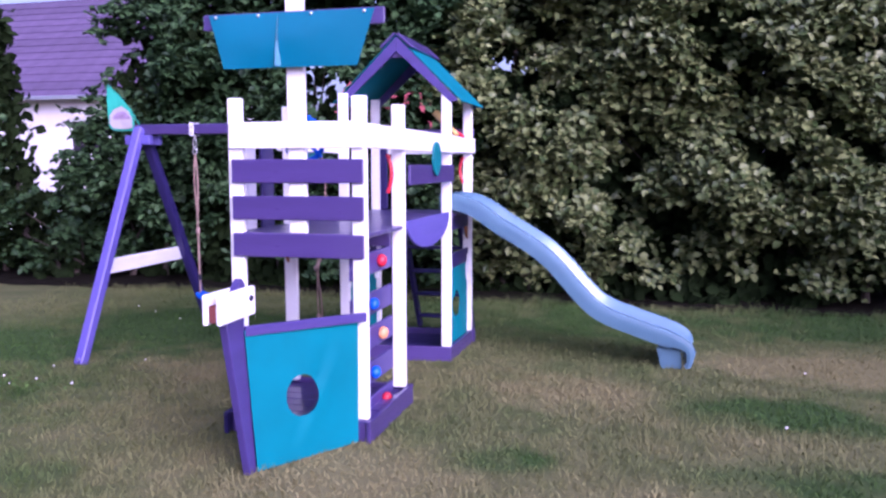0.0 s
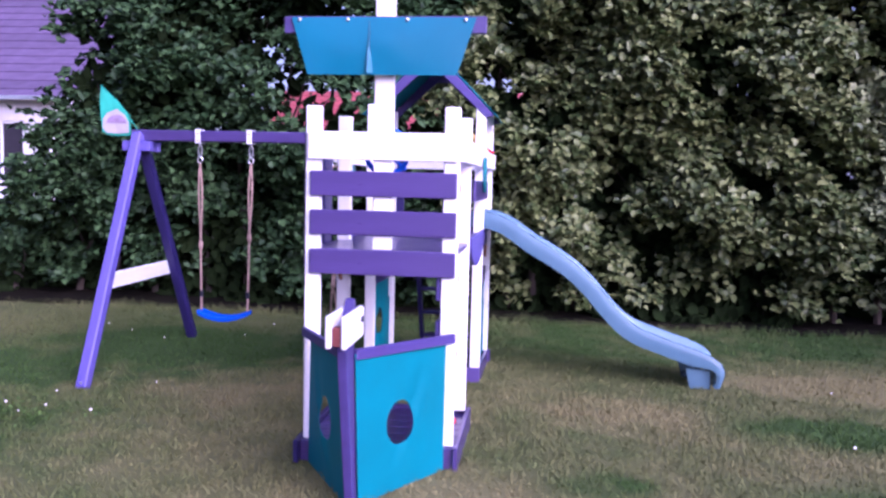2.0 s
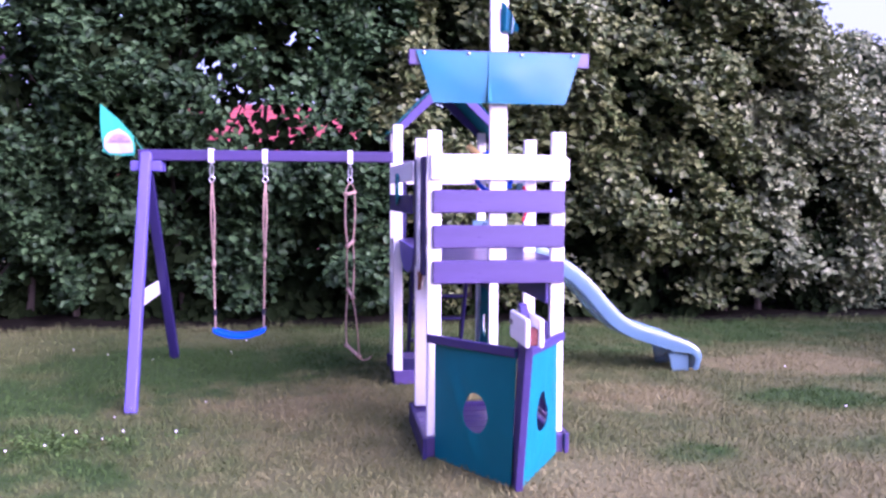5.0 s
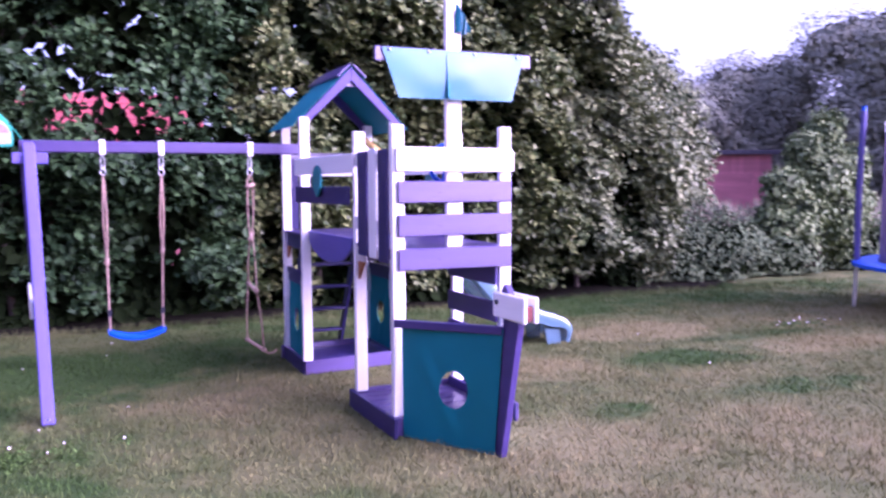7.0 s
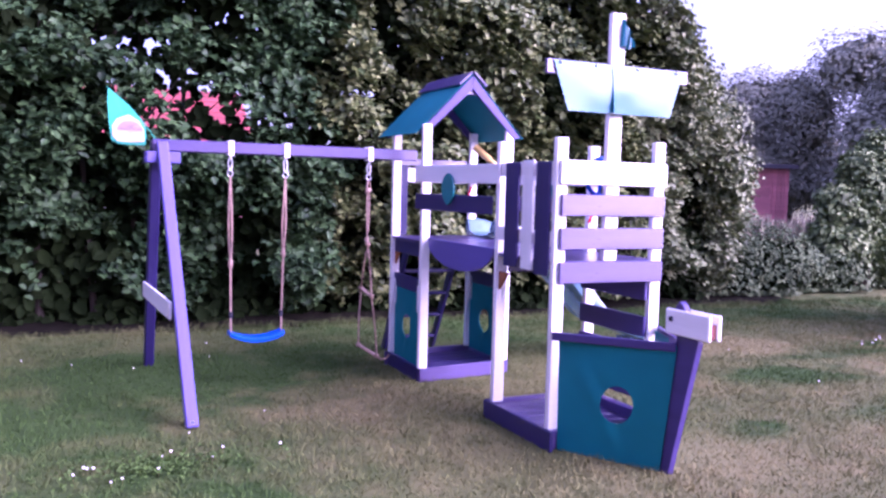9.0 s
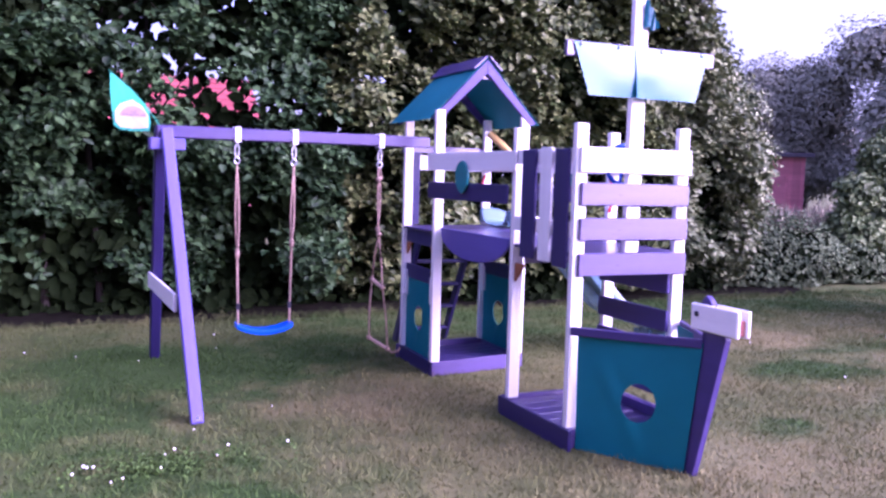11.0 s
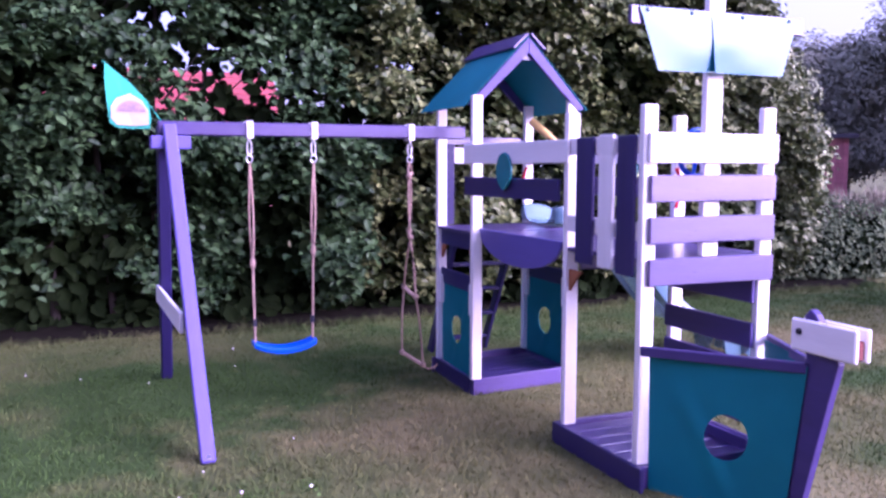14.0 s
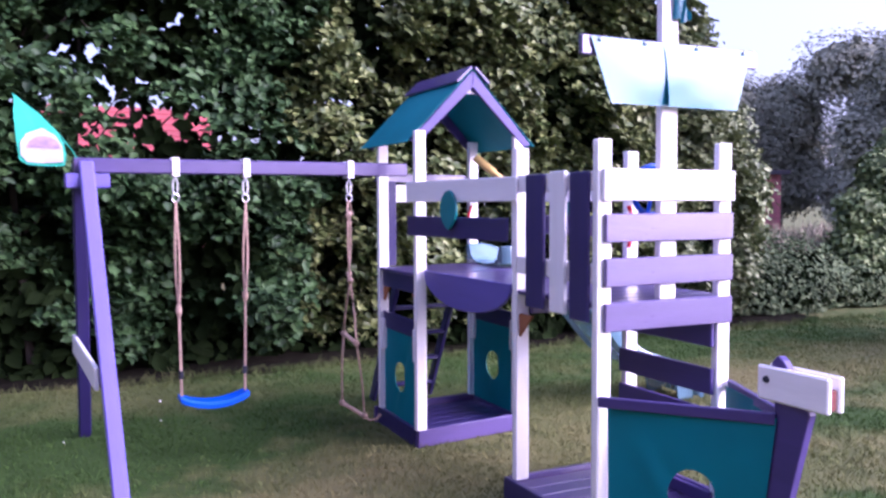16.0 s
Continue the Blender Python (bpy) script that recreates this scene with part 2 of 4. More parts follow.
lawn_mat = lawn_material("lawn", (0.036, 0.07, 0.013), (0.17, 0.155, 0.062), 0.25, False)
turf_blade = lawn_material("turf_blade", (0.046, 0.09, 0.017), (0.204, 0.187, 0.076), 0.0, True)
# for the added walls out of view that block sky light
sky_block_mat = material("sky_block_brown", (0.12, 0.075, 0.06), 0.85, var=0.3, scale=2, fine=40, bump=0.3)
# soil made near black: the deep shade below the hedge is in it
soil_mat = material("shaded_soil", (0.014, 0.012, 0.009), 0.95, var=0.5, scale=6, fine=50, bump=0.3, spec=0.03)


# ---------------------------------------------------------------- helpers
def thing(name, at, label, category, group="", kind=""):
    ob = new(name)
    ob.location = at
    ob.empty_display_size = 0.1
    return tagged(ob, label, category, group, kind)


def place(ob, parent, m):
    """Put ob at world pose m under parent."""
    if parent is not None:
        ob.parent = parent
        bpy.context.view_layer.update()
        ob.matrix_parent_inverse = parent.matrix_world.inverted()
    ob.matrix_basis = m
    return ob


def part(name, bm, mat, parent, label="", m=None, smooth=False):
    me = bpy.data.meshes.new(name)
    bm.to_mesh(me)
    bm.free()
    me.materials.append(mat)
    if smooth:
        me.polygons.foreach_set("use_smooth", [True] * len(me.polygons))
        me.set_sharp_from_angle(angle=radians(38))
    ob = new(name, me)
    if label:
        ob["label"] = label
    return place(ob, parent, m or Matrix())


def box(sx, sy, sz, bevel=0.004):
    bm = bmesh.new()
    bmesh.ops.create_cube(bm, size=1.0)
    bmesh.ops.scale(bm, vec=(sx, sy, sz), verts=bm.verts)
    if bevel:
        bmesh.ops.bevel(bm, geom=bm.edges[:], offset=min(bevel, 0.3 * min(sx, sy, sz)), segments=1, affect="EDGES")
    return bm


def plank(name, parent, mat, x0, x1, y0, y1, z0, z1, label="", bevel=0.005, tilt=0.25):
    """A squared board between two corners; its grain runs along its longest side. A hair out of true, as sawn boards are."""
    d = Vector((x1 - x0, y1 - y0, z1 - z0))
    c = Vector(((x0 + x1) / 2, (y0 + y1) / 2, (z0 + z1) / 2))
    k = max(range(3), key=lambda i: d[i])
    if k == 0:
        size, turn = d, Matrix()
    elif k == 1:
        size, turn = Vector((d.y, d.x, d.z)), Matrix.Rotation(radians(90), 4, "Z")
    else:
        size, turn = Vector((d.z, d.y, d.x)), Matrix.Rotation(radians(-90), 4, "Y")
    wob = Euler((radians(random.uniform(-tilt, tilt)), radians(random.uniform(-tilt, tilt) * 0.6), 0)).to_matrix().to_4x4()
    return part(name, box(*size, bevel), mat, parent, label, Matrix.Translation(c) @ turn @ wob)


def beam(name, parent, mat, a, b, w, h, label="", up=(0, 0, 1), bevel=0.005):
    """A squared beam from a to b, w across and h deep (h along up)."""
    a, b = Vector(a), Vector(b)
    x = (b - a).normalized()
    y = Vector(up).cross(x).normalized()
    z = x.cross(y)
    m = Matrix((x, y, z)).transposed().to_4x4()
    m.translation = (a + b) / 2
    return part(name, box((b - a).length, w, h, bevel), mat, parent, label, m)


def outline(points, depth, bevel=0.004):
    """A board cut to an outline in its own x-z plane, depth thick along y."""
    bm = bmesh.new()
    f = bm.faces.new([bm.verts.new((x, -depth / 2, z)) for x, z in points])
    ext = bmesh.ops.extrude_face_region(bm, geom=[f])
    bmesh.ops.translate(bm, vec=(0, depth, 0), verts=[g for g in ext["geom"] if isinstance(g, bmesh.types.BMVert)])
    bmesh.ops.recalc_face_normals(bm, faces=bm.faces[:])
    if bevel:
        sharp = [e for e in bm.edges if len(e.link_faces) == 2 and e.calc_face_angle(0) > 1.2]
        bmesh.ops.bevel(bm, geom=sharp, offset=min(bevel, depth * 0.3), segments=1, affect="EDGES")
    return bm


def tube(points, r, sides=8, closed=False, taper=None):
    """A round tube along points."""
    bm = bmesh.new()
    pts = [Vector(p) for p in points]
    rings = []
    n = len(pts)
    for i, p in enumerate(pts):
        q0, q1 = (pts[(i - 1) % n], pts[(i + 1) % n]) if closed else (pts[max(i - 1, 0)], pts[min(i + 1, n - 1)])
        d = (q1 - q0).normalized()
        s = d.orthogonal().normalized() if abs(d.z) > 0.95 else d.cross(Vector((0, 0, 1))).normalized()
        if abs(d.z) > 0.95:
            s = Vector((1, 0, 0)) - d * d.x
            s.normalize()
        u = s.cross(d)
        rad = r if taper is None else r + (taper - r) * i / (n - 1)
        rings.append([bm.verts.new(p + rad * (math.cos(a) * s + math.sin(a) * u))
                      for a in (2 * math.pi * k / sides for k in range(sides))])
    for i in range(n if closed else n - 1):
        a, b = rings[i], rings[(i + 1) % n]
        for k in range(sides):
            bm.faces.new((a[k], a[(k + 1) % sides], b[(k + 1) % sides], b[k]))
    if not closed:
        bm.faces.new(rings[0][::-1])
        bm.faces.new(rings[-1])
    bmesh.ops.recalc_face_normals(bm, faces=bm.faces[:])
    return bm


def cloth(corners, nu, nv, bulge, hole=None, thick=0.004, sag=0.0):
    """A hung cloth between four corners (tl, tr, br, bl) with soft folds, an optional round hole (u, v, radius) and thickness."""
    tl, tr, br, bl = (Vector(c) for c in corners)
    bm = bmesh.new()
    nrm = (tr - tl).cross(bl - tl).normalized()
    wid, hei = (tr - tl).length, (bl - tl).length

    def at(u, v):
        p = (tl * (1 - u) + tr * u) * (1 - v) + (bl * (1 - u) + br * u) * v
        edge = math.sin(math.pi * u) * math.sin(math.pi * min(max(v, 0), 1))
        fold = 0.16 * math.sin(9 * u + 7 * v) + 0.08 * math.sin(17 * u - 5 * v + 1)
        if hole:
            off = ((u - 0.1) * 0.87 - (v - 0.05) * 0.5) / 0.06
            fold += 1.1 * math.exp(-off * off) - 0.7 * math.exp(-(off - 1.5) ** 2)
        return p + nrm * bulge * edge * (1 + fold) + Vector((0, 0, -sag * math.sin(math.pi * u) * v))

    if hole is None:
        grid = [[bm.verts.new(at(i / nu, j / nv)) for i in range(nu + 1)] for j in range(nv + 1)]
        for j in range(nv):
            for i in range(nu):
                bm.faces.new((grid[j][i], grid[j][i + 1], grid[j + 1][i + 1], grid[j + 1][i]))
    else:
        cu, cv, r = hole
        ang = 48
        rows = []
        for k in range(9):
            f = k / 8
            ring = []
            for a in range(ang):
                t = 2 * math.pi * a / ang
                du, dv = math.cos(t), math.sin(t)
                su = ((1 - cu) / du if du > 1e-6 else (-cu / du if du < -1e-6 else 1e9))
                sv = ((1 - cv) / dv if dv > 1e-6 else (-cv / dv if dv < -1e-6 else 1e9))
                far = min(su, sv)
                near_u, near_v = r / wid * du, r / hei * dv
                ring.append(bm.verts.new(at(cu + near_u + f * (far * du - near_u), cv + near_v + f * (far * dv - near_v))))
            rows.append(ring)
        for k in range(8):
            for a in range(ang):
                b = (a + 1) % ang
                bm.faces.new((rows[k][a], rows[k][b], rows[k + 1][b], rows[k + 1][a]))
        for cq in ((0, 0), (1, 0), (1, 1), (0, 1)):
            p = at(*cq)
            near = sorted(rows[-1], key=lambda v: (v.co - p).length)[:2]
            if (near[0].co - p).length > 1e-4:
                bm.faces.new((bm.verts.new(p), near[0], near[1]))
    bmesh.ops.recalc_face_normals(bm, faces=bm.faces[:])
    bmesh.ops.solidify(bm, geom=bm.faces[:], thickness=thick)
    return bm


def mesh_of(name, verts, faces_n, mat, smooth=False):
    """A mesh from arrays: verts (n, 3), faces as an (m, k) array of corners."""
    me = bpy.data.meshes.new(name)
    k = faces_n.shape[1]
    me.vertices.add(len(verts))
    me.vertices.foreach_set("co", np.ascontiguousarray(verts, dtype=np.float32).ravel())
    me.loops.add(faces_n.size)
    me.loops.foreach_set("vertex_index", np.ascontiguousarray(faces_n, dtype=np.int32).ravel())
    me.polygons.add(len(faces_n))
    me.polygons.foreach_set("loop_start", np.arange(0, faces_n.size, k, dtype=np.int32))
    me.materials.append(mat)
    me.update(calc_edges=True)
    me.validate()
    return me


def leaves(rng, centres, normals, length, width, cup=0.25):
    """Folded leaves of six corners each, about the given places and facings."""
    n = len(centres)
    nr = normals / (np.linalg.norm(normals, axis=1, keepdims=True) + 1e-9)
    ref = rng.normal(size=(n, 3))
    ref[:, 2] -= 0.8
    d = ref - nr * (ref * nr).sum(1, keepdims=True)
    d /= np.linalg.norm(d, axis=1, keepdims=True) + 1e-9
    s = np.cross(nr, d)
    L = (length * rng.uniform(0.65, 1.25, n))[:, None]
    W = (width * rng.uniform(0.7, 1.2, n))[:, None]
    up = nr * W * cup
    v = np.stack([centres - d * L * 0.5, centres - d * L * 0.12 + s * W * 0.5 + up, centres + d * L * 0.25 + s * W * 0.4 + up,
                  centres + d * L * 0.5 - nr * L * 0.12,
                  centres + d * L * 0.25 - s * W * 0.4 + up, centres - d * L * 0.12 - s * W * 0.5 + up], axis=1).reshape(-1, 3)
    b = np.arange(n)[:, None] * 6
    return v, np.concatenate([b + np.array([[0, 1, 2, 3]]), b + np.array([[0, 3, 4, 5]])])


def value_noise(rng, shape=(64, 64)):
    """Smooth 2D noise, as a function of two coordinate arrays with unit cells."""
    g = rng.uniform(-1, 1, shape)

    def f(u, v):
        iu, iv = np.floor(u).astype(int), np.floor(v).astype(int)
        fu, fv = u - iu, v - iv
        fu, fv = fu * fu * (3 - 2 * fu), fv * fv * (3 - 2 * fv)
        a, b = iu % shape[0], iv % shape[1]
        a1, b1 = (iu + 1) % shape[0], (iv + 1) % shape[1]
        return (g[a, b] * (1 - fu) + g[a1, b] * fu) * (1 - fv) + (g[a, b1] * (1 - fu) + g[a1, b1] * fu) * fv
    return f


# ---------------------------------------------------------------- ground
rng = np.random.default_rng(7)


def build_ground():
    bm = bmesh.new()
    bmesh.ops.create_grid(bm, x_segments=60, y_segments=60, size=1.0)
    for v in bm.verts:
        v.co.x = math.copysign(abs(v.co.x) ** 4, v.co.x) * 1500
        v.co.y = math.copysign(abs(v.co.y) ** 4, v.co.y) * 1500
    ob = part("ground", bm, lawn_mat, None)
    tagged(ob, "mown lawn with green and straw-dry patches", "lawn", kind="structure")


build_ground()


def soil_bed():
    """Bare soil under the hedge, its deep shade painted in, with a wavering edge against the lawn."""
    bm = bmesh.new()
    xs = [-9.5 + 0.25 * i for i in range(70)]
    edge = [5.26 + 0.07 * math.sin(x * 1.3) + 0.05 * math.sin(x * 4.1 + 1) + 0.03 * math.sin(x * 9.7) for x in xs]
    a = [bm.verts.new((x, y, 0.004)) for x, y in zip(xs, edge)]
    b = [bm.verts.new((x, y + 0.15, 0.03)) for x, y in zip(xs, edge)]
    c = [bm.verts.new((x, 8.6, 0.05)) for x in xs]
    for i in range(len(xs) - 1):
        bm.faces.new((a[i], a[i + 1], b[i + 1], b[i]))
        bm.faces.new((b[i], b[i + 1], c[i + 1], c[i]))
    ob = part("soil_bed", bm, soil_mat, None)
    tagged(ob, "bare soil under the hedge, its deep shade in the colour", "soil", kind="structure")


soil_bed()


def sky_blockers():
    """Plain unseen walls added to cut sky light from the left, clear of the evening sun."""
    for name, x0, x1, y0, y1 in (("wall_west", -8.6, -8.3, -13.0, 2.6), ("wall_south", -8.6, -0.5, -13.3, -13.0)):
        ob = plank(name, None, sky_block_mat, x0, x1, y0, y1, 0, 6.0, bevel=0, tilt=0)
        tagged(ob, "added unseen plain wall that blocks sky light from the left", "wall", kind="structure")


sky_blockers()


# ---------------------------------------------------------------- ship-shaped tower
def ship_tower():
    T = thing("ship_tower", (0, 0.37, 0), "white and violet wooden climbing tower shaped like a ship's bow", "climbing tower")
    W, V = white_paint, violet_paint
    for x0 in (-0.45, 0.36):
        for y0 in (-0.045, 0.735):
            plank("post", T, W, x0, x0 + 0.09, y0, y0 + 0.048, 0.13, 2.10, "white painted post", 0.006)
    # base frame and floors
    plank("base_board", T, violet_shaded, -0.485, -0.455, -0.13, 0.82, 0.0, 0.14)
    plank("base_board", T, V, 0.455, 0.485, -0.10, 0.82, 0.0, 0.14)
    plank("base_board", T, V, -0.455, 0.455, 0.79, 0.82, 0.0, 0.14)
    plank("base_board", T, V, -0.455, 0.455, -0.075, -0.048, 0.0, 0.13)
    for i in range(6):
        plank("floor_board", T, V, -0.452, 0.452, -0.04 + i * 0.138, 0.092 + i * 0.138, 0.085, 0.108)
    for i in range(6):
        plank("deck_board", T, V, -0.44, 0.44, -0.043 + i * 0.138, 0.089 + i * 0.138, 1.245, 1.272)
    for y in (0.02, 0.70):
        plank("deck_joist", T, V, -0.36, 0.36, y, y + 0.03, 1.13, 1.243)
    # front: one white rail over three violet boards
    plank("rail", T, W, -0.43, 0.448, -0.074, -0.047, 1.79, 1.95, "white front rail")
    for z in (1.58, 1.355, 1.125):
        plank("board", T, V, -0.417, 0.442, -0.072, -0.047, z, z + 0.145)
    # side rail on the slide side
    plank("rail", T, W, 0.452, 0.476, -0.045, 0.74, 1.79, 1.935)
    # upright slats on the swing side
    plank("slat", T, violet_shaded, -0.474, -0.452, 0.42, 0.60, 1.19, 1.94)
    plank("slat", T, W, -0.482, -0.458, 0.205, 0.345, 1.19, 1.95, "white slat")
    plank("slat", T, violet_shaded, -0.474, -0.452, 0.01, 0.17, 1.17, 1.94)
    for z in (1.84, 1.37):
        plank("slat_rail", T, W, -0.45, -0.425, 0.0, 0.735, z, z + 0.10)
    # mast, yard and sail
    plank("mast", T, W, -0.05, 0.062, -0.046, 0.0, 1.272, 2.95, "white mast board", 0.006)
    plank("yard", T, V, -0.575, 0.585, -0.078, -0.048, 2.505, 2.60, "violet yard across the mast")
    sail = part("sail", cloth(((-0.53, -0.088, 2.592), (0.53, -0.088, 2.592), (0.425, -0.10, 2.27), (-0.425, -0.115, 2.268)), 40, 14, -0.014),
                tarp, T, "teal tarpaulin sail", smooth=True)
    fold = bmesh.new()
    q = [fold.verts.new(p) for p in ((-0.075, -0.094, 2.588), (-0.078, -0.122, 2.42), (-0.08, -0.14, 2.277), (-0.05, -0.112, 2.277), (-0.06, -0.108, 2.42))]
    fold.faces.new(q)
    bmesh.ops.solidify(fold, geom=fold.faces[:], thickness=0.004)
    part("fold", fold, tarp_edge, sail, "pinched fold in the sail")
    for x in (-0.48, -0.2, 0.14, 0.47):
        bm = bmesh.new()
        bmesh.ops.create_uvsphere(bm, u_segments=8, v_segments=5, radius=0.011)
        part("screw_head", bm, zinc, sail, "", Matrix.Translation((x, -0.095, 2.578)))
    pen = bmesh.new()
    cols = 9
    top = [pen.verts.new((0.012 + 0.115 * (i / cols) ** 0.8, -0.066 - 0.012 * math.sin(i * 1.7), 2.91 - 0.17 * (i / cols) ** 1.3)) for i in range(cols + 1)]
    low = [pen.verts.new((0.012 + 0.105 * (i / cols) ** 0.9, -0.066 + 0.014 * math.sin(i * 1.7 + 1), 2.72 + 0.01 * math.sin(i))) for i in range(cols + 1)]
    for i in range(cols):
        pen.faces.new((top[i], top[i + 1], low[i + 1], low[i]))
    bmesh.ops.solidify(pen, geom=pen.faces[:], thickness=0.003)
    part("pennant", pen, tarp, T, "small teal pennant at the masthead", smooth=True)
    # bow: slanting stem, side cloths with portholes and their top boards
    prof = [(-0.665, 0.0), (-0.76, 0.0), (-0.975, 0.86), (-0.945, 0.93), (-0.83, 1.075), (-0.80, 1.095), (-0.765, 1.06), (-0.785, 0.85)]
    part("stem", outline(prof, 0.045), matt_violet, T, "violet stem post of the bow", Matrix.Rotation(radians(90), 4, "Z"))
    for s in (-1, 1):
        beam("bow_board", T, matt_violet, (s * 0.445, -0.055, 0.775), (s * 0.03, -0.80, 0.81), 0.028, 0.055)
        beam("bow_board", T, matt_violet, (s * 0.375, -0.085, 0.03), (s * 0.02, -0.64, 0.03), 0.022, 0.05)
        a, b = (s * 0.402, -0.072, 0.775), (s * 0.034, -0.81, 0.815)
        c, d = (s * 0.036, -0.70, 0.004), (s * 0.402, -0.09, 0.004)
        part("bow_cloth", cloth((a, b, c, d), 24, 16, 0.012 * s, hole=(0.56, 0.52, 0.12)), hull_tarp, T,
             "teal tarpaulin with a round porthole", smooth=True)
        plank("figurehead_board", T, W, s * 0.024 if s > 0 else -0.052, 0.052 if s > 0 else -0.024, -1.09, -0.71, 0.89, 1.045, "white figurehead board", 0.008)
        bm = bmesh.new()
        bmesh.ops.create_cone(bm, cap_ends=True, segments=12, radius1=0.018, radius2=0.014, depth=0.012)
        part("bolt", bm, dark_bolt, T, "dark bolt", Matrix.Translation((s * 0.056, -0.765, 0.985)) @ Matrix.Rotation(radians(90 * s), 4, "Y"))
    plank("spacer", T, dark_wood, -0.022, 0.022, -1.075, -1.0, 0.90, 0.99, "unpainted wood spacer")
    # climbing boards with holds
    holds = ((0.46, red_plastic), (0.30, blue_plastic), (0.48, orange_plastic), (0.32, blue_plastic), (0.54, red_plastic))
    for (z, h), (y, hm) in zip(((0.985, 0.145), (0.72, 0.145), (0.495, 0.145), (0.265, 0.145), (0.03, 0.145)), holds):
        cb = plank("climbing_board", T, matt_violet, 0.33, 0.356, -0.03, 0.77, z, z + h)
        bm = bmesh.new()
        bmesh.ops.create_icosphere(bm, subdivisions=2, radius=0.044)
        for v in bm.verts:
            v.co.x *= 0.8
            v.co *= 1 + 0.18 * noise.noise(v.co * 22 + Vector((y * 9, z, 0)))
        part("climbing_hold", bm, hm, cb, "coloured plastic climbing hold", Matrix.Translation((0.378, y, z + 0.075)), True)
    part("grab_handle", tube([(0.345 + 0.03 * math.sin(math.pi * i / 10), 0.70, 1.50 + 0.26 * i / 10) for i in range(11)], 0.014), red_plastic, T,
         "red plastic grab handle", smooth=True)
    # corner brackets under the deck, left unpainted
    for y0, y1 in ((0.74, 0.6),):
        for x in (-0.42,):
            bm = outline([(y0, 1.13), (y1, 1.13), (y0, 0.99)], 0.02)
            part("bracket", bm, raw_wood, T, "unpainted corner bracket", Matrix.Translation((x, 0, 0)) @ Matrix.Rotation(radians(90), 4, "Z"))
    # steering wheel behind the mast
    wheel = part("steering_wheel", tube([(0.13 * math.cos(a) , 0, 0.13 * math.sin(a)) for a in (2 * math.pi * k / 24 for k in range(24))], 0.016, closed=True),
                 blue_plastic, T, "blue plastic toy steering wheel", Matrix.Translation((0.005, 0.085, 1.845)), True)
    for k in range(3):
        a = math.pi / 3 * k + 0.3
        part("spoke", tube([(0.005 - 0.155 * math.cos(a), 0.085, 1.845 - 0.155 * math.sin(a)), (0.005 + 0.155 * math.cos(a), 0.085, 1.845 + 0.155 * math.sin(a))], 0.011),
             blue_plastic, wheel, smooth=True)
    part("hub", tube([(0.005, 0.0, 1.845), (0.005, 0.11, 1.845)], 0.03, 12), blue_plastic, wheel, smooth=True)
    return T


ship_tower()


# ---------------------------------------------------------------- bridge between the towers
def bridge():
    T = thing("bridge", (0, 1.4, 0), "violet wooden bridge with white rails and teal shields between two towers", "bridge")
    W, V = white_paint, violet_paint
    for i in range(9):
        plank("deck_board", T, V, -0.43, 0.43, 0.79 + i * 0.135, 0.92 + i * 0.135, 1.245, 1.272)
    for s in (-1, 1):
        far = -0.53 if s < 0 else 0.466
        beam("rail", T, W, (s * 0.466, 0.70, 1.862), (far, 2.12, 1.862), 0.024, 0.145, "white side rail")
        # the left board gets the shade-darkened violet
        beam("board", T, violet_shaded if s < 0 else V, (s * 0.470, 0.80, 1.62), (far, 2.11, 1.62), 0.022, 0.14)
        prof = [(-0.6, 0.0), (0.6, 0.0)] + [(0.6 * math.cos(a), -0.025 - 0.205 * math.sin(a)) for a in (math.pi * k / 20 for k in range(21))]
        part("half_round_panel", outline(prof, 0.022), violet_leg, T, "violet half-round apron below the deck",
             Matrix.Translation((s * 0.452, 1.39, 1.30)) @ Matrix.Rotation(radians(90), 4, "Z"))
        shield = [(0.115 * math.cos(a) * (1 - 0.35 * max(-math.sin(a), 0) ** 2), 0.13 * math.sin(a)) for a in (2 * math.pi * k / 28 for k in range(28))]
        part("shield", outline(shield, 0.018), teal_board, T, "teal oval shield",
             Matrix.Translation((-0.528 if s < 0 else 0.494, 1.46, 1.735)) @ Matrix.Rotation(radians(90), 4, "Z"))


bridge()


